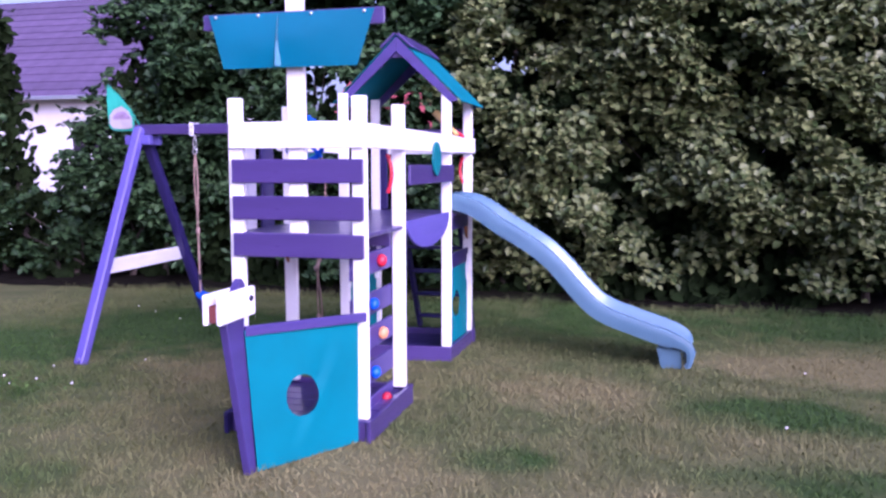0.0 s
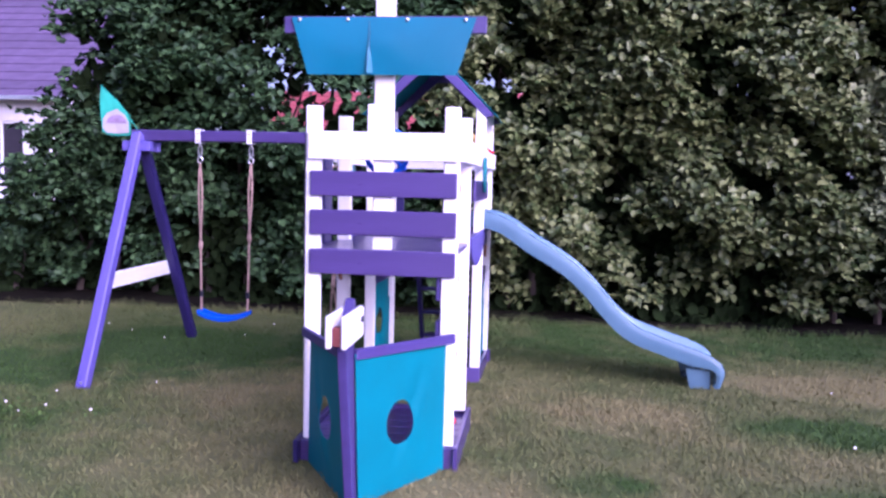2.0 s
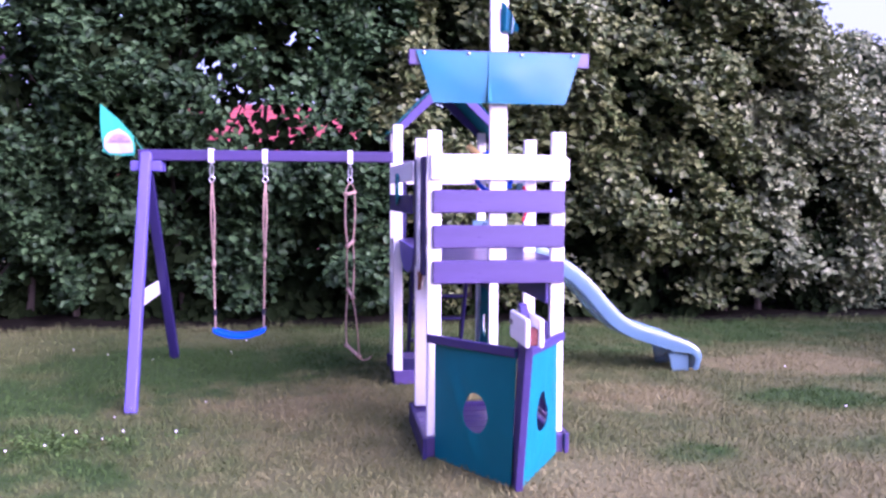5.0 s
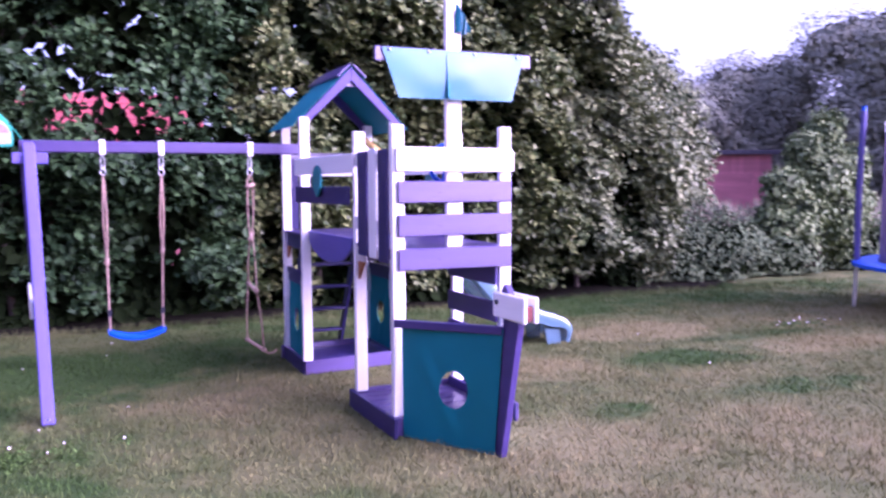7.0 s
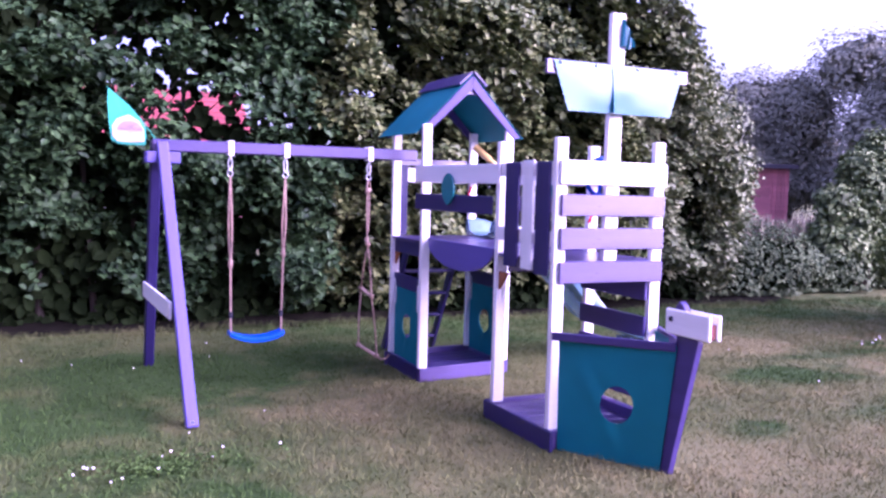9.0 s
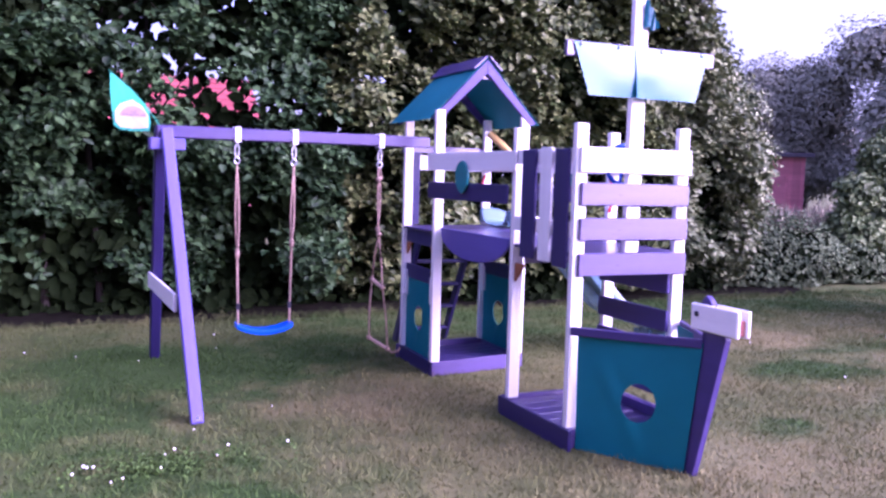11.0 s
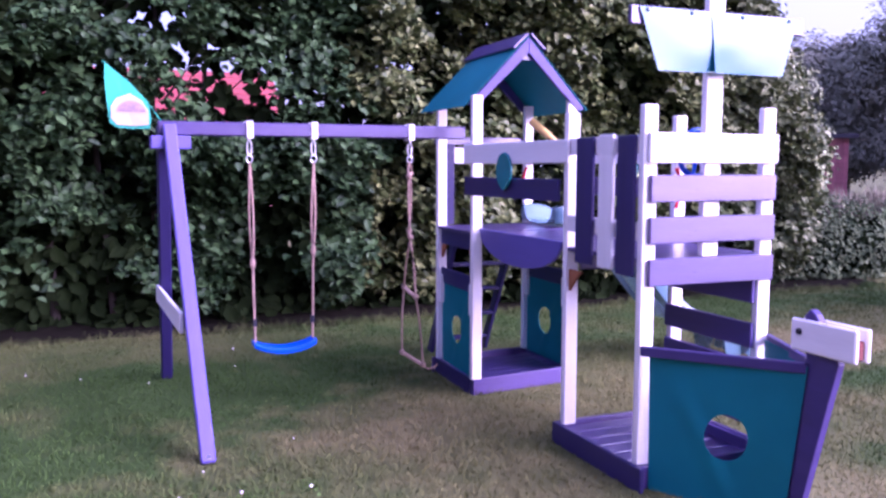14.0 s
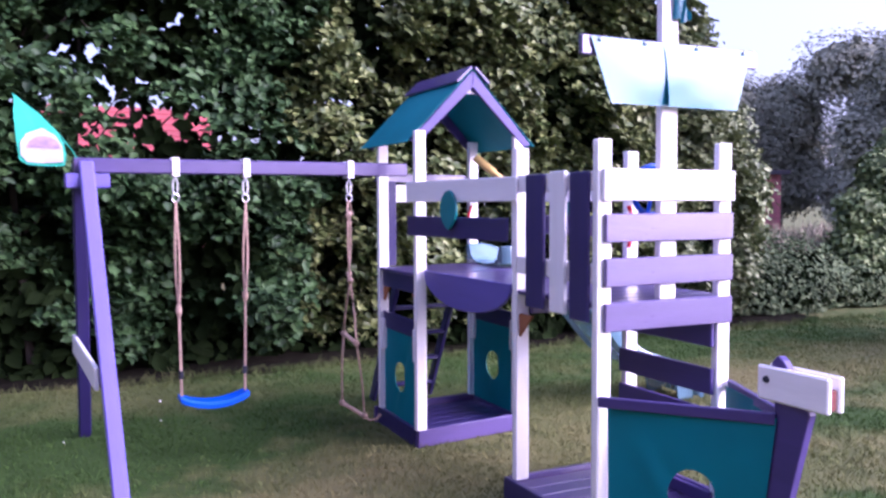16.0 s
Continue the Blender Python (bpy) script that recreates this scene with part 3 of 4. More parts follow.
# ---------------------------------------------------------------- tower with the little roof
def house_tower():
    T = thing("playhouse_tower", (0, 2.45, 0), "white and violet wooden play tower with a teal gabled tarpaulin roof", "climbing tower")
    W, V = white_paint, violet_paint
    FL, FR, RL, RR = Vector((-0.478, 2.022, 0)), Vector((0.405, 2.125, 0)), Vector((-0.450, 2.79, 0)), Vector((0.42, 2.885, 0))
    up = lambda p, x, y, z: (p.x + x, p.y + y, z)
    for p, front in ((FL, 1), (FR, 1), (RL, -1), (RR, -1)):
        plank("post", T, W, p.x - 0.042, p.x + 0.042, p.y - 0.023, p.y + 0.023, 0.125, 2.30, "white painted post", 0.006)
        y0, y1 = sorted((p.y + front * 0.025, p.y + front * 0.07))
        plank("post_cleat", T, W, p.x - 0.032, p.x + 0.032, y0, y1, 0.62, 0.86)
    # base frame, floor and deck
    beam("base_board", T, V, up(FL, -0.03, -0.01, 0.065), up(FR, 0.045, -0.01, 0.065), 0.03, 0.13)
    beam("base_board", T, V, up(RL, -0.065, 0.045, 0.065), up(RR, 0.065, 0.045, 0.065), 0.03, 0.13)
    beam("base_board", T, violet_shaded, up(FL, -0.03, 0.007, 0.065), up(RL, -0.03, 0.025, 0.065), 0.03, 0.13)
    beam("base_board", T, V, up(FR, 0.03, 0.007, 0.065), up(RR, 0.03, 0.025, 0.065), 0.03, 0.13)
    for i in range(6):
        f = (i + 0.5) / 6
        for name, z, mat, o in (("floor_board", 0.07, violet_shaded, 0.04), ("deck_board", 1.258, V, 0.03)):
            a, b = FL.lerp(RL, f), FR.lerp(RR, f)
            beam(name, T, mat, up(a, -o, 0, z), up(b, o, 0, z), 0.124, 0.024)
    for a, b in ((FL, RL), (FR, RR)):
        beam("deck_joist", T, violet_shaded, up(a, 0, 0.025, 1.182), up(b, 0, -0.025, 1.182), 0.025, 0.122)
        beam("panel_board", T, violet_shaded, up(a, 0, 0.025, 0.855), up(b, 0, -0.025, 0.855), 0.022, 0.13)
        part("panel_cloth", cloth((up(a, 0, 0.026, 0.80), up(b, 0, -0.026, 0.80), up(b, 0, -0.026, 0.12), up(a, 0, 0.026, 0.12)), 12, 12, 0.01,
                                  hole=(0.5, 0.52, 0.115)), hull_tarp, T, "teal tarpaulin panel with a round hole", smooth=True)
    beam("deck_joist", T, violet_shaded, up(RL, 0.044, 0.01, 1.182), up(RR, -0.044, 0.01, 1.182), 0.025, 0.122)
    # rear side over the ladder
    beam("rail", T, W, up(RL, 0.09, 0.036, 1.86), up(RR, 0.04, 0.036, 1.86), 0.024, 0.14)
    plank("board", T, violet_shaded, RL.x + 0.045, RL.x + 0.115, RL.y - 0.012, RL.y + 0.012, 1.275, 1.955)
    beam("board", T, V, up(RL, -0.05, 0.036, 1.985), up(RR, 0.05, 0.036, 1.985), 0.02, 0.07)
    beam("rail", T, W, up(FR, 0.056, 0.02, 1.865), up(RR, 0.056, 0.02, 1.865), 0.024, 0.135)
    # gables, ridge and tarpaulin
    apex, eave, c = 2.765, 2.24, -0.016
    for y, skew in ((2.085, 0.06), (2.955, 0.06)):
        for s in (-1, 1):
            pr = [(0.0, apex), (s * 0.527, eave - 0.01), (s * 0.465, eave - 0.03), (0.0, apex - 0.125)]
            part("barge_board", outline(pr, 0.03), matt_violet, T, "violet barge board", Matrix.Translation((c, y, 0)) @ Matrix.Rotation(skew, 4, "Z"))
        pr = [(0.0, apex - 0.05), (0.13, apex - 0.175), (-0.13, apex - 0.175)]
        part("gable_piece", outline(pr, 0.02), V, T, "", Matrix.Translation((c, y + 0.027, 0)) @ Matrix.Rotation(skew, 4, "Z"))
    for s in (-1, 1):
        k = 0.06
        at = lambda x, y, z: Vector((c + x, y + k * x, z))
        tl, tr = at(0, 2.072, apex + 0.012), at(0, 3.0, apex + 0.012)
        br, bl = at(s * 0.56, 3.0, eave - 0.02), at(s * 0.56, 2.072, eave - 0.02)
        part("roof_tarpaulin", cloth((tl, tr, br, bl), 12, 12, -0.012 * s), hull_tarp, T, "teal tarpaulin roof slope", smooth=True)
        beam("ridge_board", T, V, (c + s * 0.075, 2.055, apex - 0.035), (c + s * 0.075, 3.01, apex - 0.035), 0.17, 0.02, "violet ridge board",
             up=(s * (apex - eave), 0, 0.56))
    part("grab_handle", tube([(0.385 - 0.03 * math.sin(math.pi * i / 10), 2.84, 1.52 + 0.24 * i / 10) for i in range(11)], 0.014), red_plastic, T,
         "red plastic grab handle", smooth=True)
    for p, d in ((FL, 1), (RL, -1), (FR, 1), (RR, -1)):
        part("bracket", outline([(p.y + d * 0.025, 1.118), (p.y + d * 0.13, 1.118), (p.y + d * 0.025, 1.0)], 0.02), raw_wood, T, "unpainted corner bracket",
             Matrix.Translation((p.x, 0, 0)) @ Matrix.Rotation(radians(90), 4, "Z"))


house_tower()


def telescope():
    T = thing("toy_telescope", (0.36, 2.40, 2.02), "yellow plastic toy telescope fixed above a white rail", "toy telescope")
    part("tube", tube([(0.22, 2.47, 2.15), (0.36, 2.40, 2.02)], 0.032, 12), yellow_plastic, T, smooth=True)
    part("eyepiece", tube([(0.36, 2.40, 2.02), (0.44, 2.36, 1.945)], 0.024, 12), yellow_plastic, T, smooth=True)
    part("mount", tube([(0.36, 2.40, 2.02), (0.50, 2.38, 1.93)], 0.012), red_plastic, T, "red plastic mount", smooth=True)


telescope()


def ladder():
    T = thing("ladder", (0.04, 3.4, 0), "violet wooden ladder, shade in its colour, leaning against the deck", "ladder")
    for x in (-0.24, 0.32):
        beam("stringer", T, violet_shaded, (x, 3.58, 0.0), (x, 2.94, 1.23), 0.035, 0.09, up=(0, 0.86, 0.5))
    for z in (0.14, 0.39, 0.64, 0.89, 1.1):
        y = 3.58 - z * 0.64 / 1.23
        plank("rung", T, violet_shaded, -0.222, 0.302, y - 0.05, y + 0.04, z - 0.018, z + 0.012)


ladder()


def slide():
    T = thing("slide", (1.4, 2.5, 0), "pale blue plastic wave slide from the tower to the lawn", "slide")
    way = [(0.32, 1.29), (0.46, 1.285), (0.60, 1.235), (0.80, 1.10), (1.0, 0.985), (1.15, 0.885), (1.3, 0.745), (1.45, 0.575), (1.6, 0.43), (1.75, 0.345),
           (1.92, 0.285), (2.1, 0.225), (2.22, 0.19), (2.33, 0.175), (2.39, 0.14), (2.385, 0.02)]
    c0, half = 2.51, 0.24
    fine = []
    for i in range(len(way) - 1):
        p0, p1, p2, p3 = way[max(i - 1, 0)], way[i], way[i + 1], way[min(i + 2, len(way) - 1)]
        for k in range(4):
            t = k / 4
            fine.append(tuple(0.5 * (2 * p1[j] + (p2[j] - p0[j]) * t + (2 * p0[j] - 5 * p1[j] + 4 * p2[j] - p3[j]) * t * t
                                     + (3 * p1[j] - p0[j] - 3 * p2[j] + p3[j]) * t ** 3) for j in (0, 1)))
    fine.append(way[-1])
    bm = bmesh.new()
    rows = []
    n = len(fine)
    for i, (x, z) in enumerate(fine):
        f = i / (n - 1)
        wall = 0.15 * min(1, 0.95 + f) * (1 if f < 0.8 else max(0.3, 1 - (f - 0.8) * 3.2))
        a, b = fine[max(i - 1, 0)], fine[min(i + 1, n - 1)]
        d = Vector((b[0] - a[0], 0, b[1] - a[1])).normalized()
        u = Vector((-d.z, 0, d.x)) if d.x > 0.05 else Vector((1, 0, 0.2)).normalized()
        sec = [(-half - 0.05, 0.012), (-half - 0.058, wall * 0.55), (-half - 0.055, wall - 0.03), (-half - 0.05, wall - 0.004), (-half - 0.028, wall + 0.004), (-half - 0.005, wall - 0.012), (-half + 0.03, wall * 0.35),
               (-half + 0.09, 0.012), (-half + 0.16, 0.004), (0.0, 0.0)]
        sec += [(-s, w) for s, w in sec[-2::-1]]
        rows.append([bm.verts.new(Vector((x, c0 + s, z)) + u * w) for s, w in sec])
    for i in range(n - 1):
        for k in range(len(rows[0]) - 1):
            bm.faces.new((rows[i][k], rows[i][k + 1], rows[i + 1][k + 1], rows[i + 1][k]))
    bmesh.ops.recalc_face_normals(bm, faces=bm.faces[:])
    bmesh.ops.solidify(bm, geom=bm.faces[:], thickness=0.008)
    part("chute", bm, slide_mat, T, smooth=True)
    for y in (c0 - half + 0.02, c0 + half - 0.04):
        part("foot", outline([(2.20, 0.0), (2.37, 0.0), (2.36, 0.16), (2.16, 0.18)], 0.02), slide_mat, T, "", Matrix.Translation((0, y, 0)))


slide()


# ---------------------------------------------------------------- swing frame, swing, rope ladder
def swing_frame():
    T = thing("swing_set", (-2.65, 2.38, 0), "violet wooden swing beam on an A-shaped leg with a white brace", "swing set")
    V = violet_leg
    plank("beam", T, violet_paint, -2.74, -0.43, 2.337, 2.427, 1.982, 2.078, "violet swing beam", 0.008)
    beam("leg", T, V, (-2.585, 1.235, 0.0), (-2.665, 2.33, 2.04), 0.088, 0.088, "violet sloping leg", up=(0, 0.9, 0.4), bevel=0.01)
    # rear leg in the shade-darkened violet
    beam("leg", T, violet_shaded, (-2.655, 3.47, 0.0), (-2.70, 2.44, 2.04), 0.088, 0.088, "violet sloping leg", up=(0, 0.9, -0.4), bevel=0.01)
    beam("leg_brace", T, white_paint, (-2.676, 1.70, 0.775), (-2.728, 3.12, 0.775), 0.026, 0.135, "white cross brace")
    plank("beam_block", T, V, -2.79, -2.53, 2.27, 2.335, 1.885, 1.975)
    plank("beam_block", T, V, -2.79, -2.53, 2.43, 2.49, 1.885, 1.975)
    for p in ((-2.585, 1.215, 0.05), (-2.655, 2.285, 1.93)):
        bm = bmesh.new()
        bmesh.ops.create_cone(bm, cap_ends=True, segments=10, radius1=0.014, radius2=0.012, depth=0.012)
        part("bolt", bm, zinc, T, "zinc bolt head", Matrix.Translation(p) @ Matrix.Rotation(radians(90), 4, "X"))


swing_frame()


def hanger(T, x):
    """Steel strap round the beam with a snap hook and ring."""
    part("strap", outline([(-0.024, 1.965), (0.024, 1.965), (0.024, 2.09), (-0.024, 2.09)], 0.006), plate_mat, T, "pale steel strap", Matrix.Translation((x, 2.330, 0)))
    part("strap", outline([(-0.024, 1.965), (0.024, 1.965), (0.024, 2.09), (-0.024, 2.09)], 0.006), plate_mat, T, "pale steel strap", Matrix.Translation((x, 2.434, 0)))
    plank("strap_bridge", T, plate_mat, x - 0.024, x + 0.024, 2.334, 2.43, 2.080, 2.086, bevel=0.001)
    for z in (1.99, 2.05):
        bm = bmesh.new()
        bmesh.ops.create_cone(bm, cap_ends=True, segments=8, radius1=0.007, radius2=0.006, depth=0.008)
        part("bolt", bm, dark_bolt, T, "", Matrix.Translation((x, 2.325, z)) @ Matrix.Rotation(radians(90), 4, "X"))
    hook = [(x + 0.016 * math.cos(a), 2.382, 1.90 + 0.055 * math.sin(a)) for a in (2 * math.pi * k / 16 for k in range(16))]
    part("snap_hook", tube(hook, 0.0075, 6, closed=True), zinc, T, "zinc snap hook", smooth=True)
    ring = [(x + 0.022 * math.cos(a), 2.382, 1.82 + 0.026 * math.sin(a)) for a in (2 * math.pi * k / 14 for k in range(14))]
    part("ring", tube(ring, 0.0065, 6, closed=True), zinc, T, "zinc ring", smooth=True)
    part("snap_hook", tube([(x, 2.382, 1.975), (x, 2.382, 1.945)], 0.012, 6), zinc, T, smooth=True)


def swing():
    T = thing("swing", (-1.88, 2.38, 0.45), "blue plastic swing seat on hemp ropes hanging from the beam", "swing")
    for s, x in ((-1, -2.115), (1, -1.645)):
        hanger(T, x)
        xs = -1.885 + s * 0.215
        knot = 1.10 + 0.04 * s
        xk = x + (xs - x) * 0.5
        for o in (-0.011, 0.011):
            pts = [(x + (xk - x) * f + o * math.sin(math.pi * f) * 1.3, 2.382 + 0.01 * o / 0.011 * math.sin(6 * f), 1.80 - (1.80 - knot) * f) for f in (k / 8 for k in range(9))]
            part("rope", tube(pts, 0.0085, 6), rope_mat, T, smooth=True)
        bm = bmesh.new()
        bmesh.ops.create_icosphere(bm, subdivisions=2, radius=0.026)
        bmesh.ops.scale(bm, vec=(0.8, 0.8, 1.9), verts=bm.verts)
        part("knot", bm, rope_mat, T, "knotted rope", Matrix.Translation((xk, 2.382, knot)), True)
        part("rope", tube([(xk + (xs - xk) * f, 2.382, knot - (knot - 0.475) * f) for f in (k / 5 for k in range(6))], 0.0095, 6), rope_mat, T, smooth=True)
        part("rope_adjuster", box(0.03, 0.02, 0.06, 0.005), dark_bolt, T, "dark plastic rope adjuster", Matrix.Translation((xs, 2.382, 0.62)))
    bm = bmesh.new()
    rows = []
    for i in range(17):
        u = -1 + i / 8
        z = 0.415 + 0.055 * u * u
        rows.append([bm.verts.new((-1.885 + 0.232 * u, 2.382 + w * 0.085 * (1 - 0.25 * u ** 6), z + e)) for w, e in
                     ((-1, -0.028), (-1.05, 0.0), (-0.85, 0.014), (0, 0.006), (0.85, 0.014), (1.05, 0.0), (1, -0.028), (0, -0.02))])
    for i in range(16):
        for k in range(8):
            bm.faces.new((rows[i][k], rows[i][(k + 1) % 8], rows[i + 1][(k + 1) % 8], rows[i + 1][k]))
    bm.faces.new(rows[0][::-1])
    bm.faces.new(rows[-1])
    bmesh.ops.recalc_face_normals(bm, faces=bm.faces[:])
    part("seat", bm, blue_plastic, T, "blue plastic seat", smooth=True)


swing()


def rope_ladder():
    T = thing("rope_ladder", (-0.87, 2.38, 0.2), "twisted hemp rope ladder with pale wooden rungs hanging from the beam", "rope ladder")
    hanger(T, -0.885)
    rungs = [((-0.885, 2.382, 1.70), (0.045, 0.10, 0.01)), ((-0.885, 2.382, 1.24), (0.03, 0.10, 0.02)), ((-0.885, 2.382, 0.78), (0.02, -0.09, -0.03)),
             ((-0.865, 2.382, 0.245), (0.06, -0.095, -0.04))]
    ends = [[(-0.885, 2.382, 1.80), (-0.885, 2.382, 1.80)]]
    for c, h in rungs:
        c, h = Vector(c), Vector(h)
        part("rung", tube([c - h * 1.08, c, c + h * 1.08], 0.0155, 8), pale_wood, T, "pale wooden rung", smooth=True)
        ends.append([c - h * 0.92, c + h * 0.92])
    ends[3].reverse()
    ends[4].reverse()
    for k in (0, 1):
        for i in range(4):
            a, b = Vector(ends[i][k]), Vector(ends[i + 1][k])
            if i >= 2 and i + 1 == 3:
                b = Vector(ends[i + 1][1 - k])
            if i == 3:
                a = Vector(ends[i][1 - k])
                b = Vector(ends[i + 1][1 - k])
            side = Vector((0.012, 0.008, 0)) * (1 if k else -1)
            part("rope", tube([a.lerp(b, f) + side * math.sin(math.pi * f) for f in (j / 6 for j in range(7))], 0.0085, 6), rope_mat, T, smooth=True)
            bm = bmesh.new()
            bmesh.ops.create_icosphere(bm, subdivisions=2, radius=0.024)
            part("knot", bm, rope_mat, T, "knotted rope", Matrix.Translation(b), True)
    e = Vector(rungs[3][0]) + Vector(rungs[3][1])
    part("rope_tail", tube([e, e + Vector((0.03, -0.01, -0.03)), e + Vector((0.08, -0.02, -0.02)), e + Vector((0.11, -0.02, 0.01))], 0.0085, 6), rope_mat, T, smooth=True)


rope_ladder()


def flag():
    T = thing("flag", (-2.76, 2.38, 2.03), "green-edged pointed flag with a faded round print on the beam's end", "flag")
    part("stick", tube([(-2.70, 2.40, 2.06), (-2.80, 2.41, 2.21), (-2.92, 2.42, 2.345), (-3.075, 2.44, 2.475)], 0.0035, 6), flag_green, T, "thin flag stick", smooth=True)

    def sheet(pts, y0, amp):
        bm = bmesh.new()
        vs = [bm.verts.new((x, y0 + amp * math.sin(14 * x + 5 * z), z)) for x, z in pts]
        c = bm.verts.new((sum(p[0] for p in pts) / len(pts), y0, sum(p[1] for p in pts) / len(pts)))
        for i in range(len(vs)):
            bm.faces.new((c, vs[i], vs[(i + 1) % len(vs)]))
        bmesh.ops.recalc_face_normals(bm, faces=bm.faces[:])
        bmesh.ops.solidify(bm, geom=bm.faces[:], thickness=0.003)
        return bm

    edge = [(-3.065, 2.465), (-2.98, 2.39), (-2.90, 2.325), (-2.83, 2.245), (-2.785, 2.17), (-2.775, 2.09), (-2.785, 2.025), (-2.90, 2.022), (-3.0, 2.03),
            (-3.045, 2.06), (-3.06, 2.2), (-3.07, 2.35)]
    cl = part("cloth", sheet(edge, 2.41, 0.012), flag_green, T, "green flag cloth")
    part("panel", sheet([(-3.0, 2.225), (-2.91, 2.262), (-2.835, 2.215), (-2.795, 2.145), (-2.793, 2.05), (-2.90, 2.04), (-3.0, 2.047), (-3.035, 2.09), (-3.035, 2.17)], 2.399, 0.012),
         flag_white, cl, "pale printed panel")
    part("emblem", sheet([(-2.905 + 0.095 * math.cos(a), 2.135 + 0.075 * math.sin(a)) for a in (math.pi * k / 10 for k in range(11))], 2.3915, 0.012),
         flag_mark, cl, "faded violet half-round print")


flag()


# ---------------------------------------------------------------- trampoline and balls
def trampoline():
    cx, cy, R = 8.62, 1.40, 1.82
    T = thing("trampoline", (cx, cy, 0), "round trampoline with blue pad, dark net and violet foam poles", "trampoline")
    ring = lambda r, z, n=48: [(cx + r * math.cos(2 * math.pi * k / n), cy + r * math.sin(2 * math.pi * k / n), z) for k in range(n)]
    part("frame_ring", tube(ring(R, 0.60), 0.022, 8, closed=True), zinc, T, "galvanised frame ring", smooth=True)
    bm = bmesh.new()
    prof = ((R + 0.06, 0.585), (R + 0.06, 0.63), (R - 0.02, 0.655), (R - 0.24, 0.645), (R - 0.26, 0.62))
    loops = [[bm.verts.new(p) for p in ring(r, z, 64)] for r, z in prof]
    for i in range(len(loops) - 1):
        for k in range(64):
            bm.faces.new((loops[i][k], loops[i][(k + 1) % 64], loops[i + 1][(k + 1) % 64], loops[i + 1][k]))
    bmesh.ops.recalc_face_normals(bm, faces=bm.faces[:])
    part("pad", bm, blue_plastic, T, "bright blue edge pad", smooth=True)
    bm = bmesh.new()
    bmesh.ops.create_circle(bm, cap_ends=True, segments=48, radius=R - 0.2)
    bmesh.ops.solidify(bm, geom=bm.faces[:], thickness=0.006)
    part("mat", bm, mat_black, T, "black jumping mat", Matrix.Translation((cx, cy, 0.615)))
    bm = bmesh.new()
    lo, hi = ([bm.verts.new((p[0], p[1], z)) for p in ring(r, 0, 48)] for r, z in ((R - 0.27, 0.63), (R - 0.30, 2.46)))
    for k in range(48):
        bm.faces.new((lo[k], lo[(k + 1) % 48], hi[(k + 1) % 48], hi[k]))
    part("net", bm, net_mat, T, "dark mesh safety net", smooth=True)
    bm = bmesh.new()
    lo, hi = ([bm.verts.new((p[0], p[1], z)) for p in ring(R - 0.29, 0, 48)] for z in (2.37, 2.50))
    for k in range(48):
        bm.faces.new((lo[k], lo[(k + 1) % 48], hi[(k + 1) % 48], hi[k]))
    bmesh.ops.solidify(bm, geom=bm.faces[:], thickness=0.01)
    part("net_band", bm, plate_mat, T, "pale band at the net's top", smooth=True)
    a0 = math.atan2(2.72 - cy, 7.45 - cx)
    for k in range(6):
        a = a0 + k * math.pi / 3
        x, y = cx + R * math.cos(a), cy + R * math.sin(a)
        part("pole", tube([(x, y, 0.62), (x, y, 1.6), (x - 0.03 * math.cos(a), y - 0.03 * math.sin(a), 2.66)], 0.042, 10), foam, T, "violet foam-covered pole", smooth=True)
        part("pole_cap", tube([(x - 0.03 * math.cos(a), y - 0.03 * math.sin(a), 2.66), (x - 0.03 * math.cos(a), y - 0.03 * math.sin(a), 2.72)], 0.034, 10), blue_plastic, T, "", smooth=True)
        part("leg", tube([(x, y, 0.60), (x + 0.02 * math.cos(a), y + 0.02 * math.sin(a), 0.0)], 0.024, 8), zinc, T, "galvanised leg", smooth=True)


trampoline()


def ball(at, r, mat, label):
    bm = bmesh.new()
    bmesh.ops.create_uvsphere(bm, u_segments=20, v_segments=12, radius=r)
    ob = part("ball", bm, mat, None, "", Matrix.Translation(at), True)
    tagged(ob, label, "ball", "balls on the trampoline")


ball((7.95, 2.45, 0.746), 0.125, red_plastic, "red plastic ball lying on the trampoline mat")
ball((8.28, 2.47, 0.75), 0.13, flag_white, "white and dark ball lying on the trampoline mat")
ball((8.30, 2.13, 0.725), 0.105, red_plastic, "small red plastic ball lying on the trampoline mat")


# ---------------------------------------------------------------- buildings behind the hedge
def wall_with_window(T, x0, x1, z1, y, wins, thick, mat):
    """Front wall built round its window openings."""
    cuts = sorted(wins)
    x = x0
    for a, b, lo, hi in cuts:
        plank("wall", T, mat, x, a, y, y + thick, 0, z1, bevel=0, tilt=0)
        plank("wall", T, mat, a, b, y, y + thick, 0, lo, bevel=0, tilt=0)
        plank("wall", T, mat, a, b, y, y + thick, hi, z1, bevel=0, tilt=0)
        w = plank("window", T, glass_dark, a, b, y + 0.12, y + 0.14, lo, hi, "dark window pane", 0, 0)
        for p in ((a, a + 0.07, lo, hi), (b - 0.07, b, lo, hi), (a + 0.07, b - 0.07, hi - 0.07, hi), (a + 0.07, b - 0.07, lo, lo + 0.07), ((a + b) / 2 - 0.03, (a + b) / 2 + 0.03, lo + 0.07, hi - 0.07)):
            plank("frame", w, white_paint, p[0], p[1], y + 0.06, y + 0.115, p[2], p[3], "white window frame", 0.004, 0)
        x = b
    plank("wall", T, mat, x, x1, y, y + thick, 0, z1, bevel=0, tilt=0)


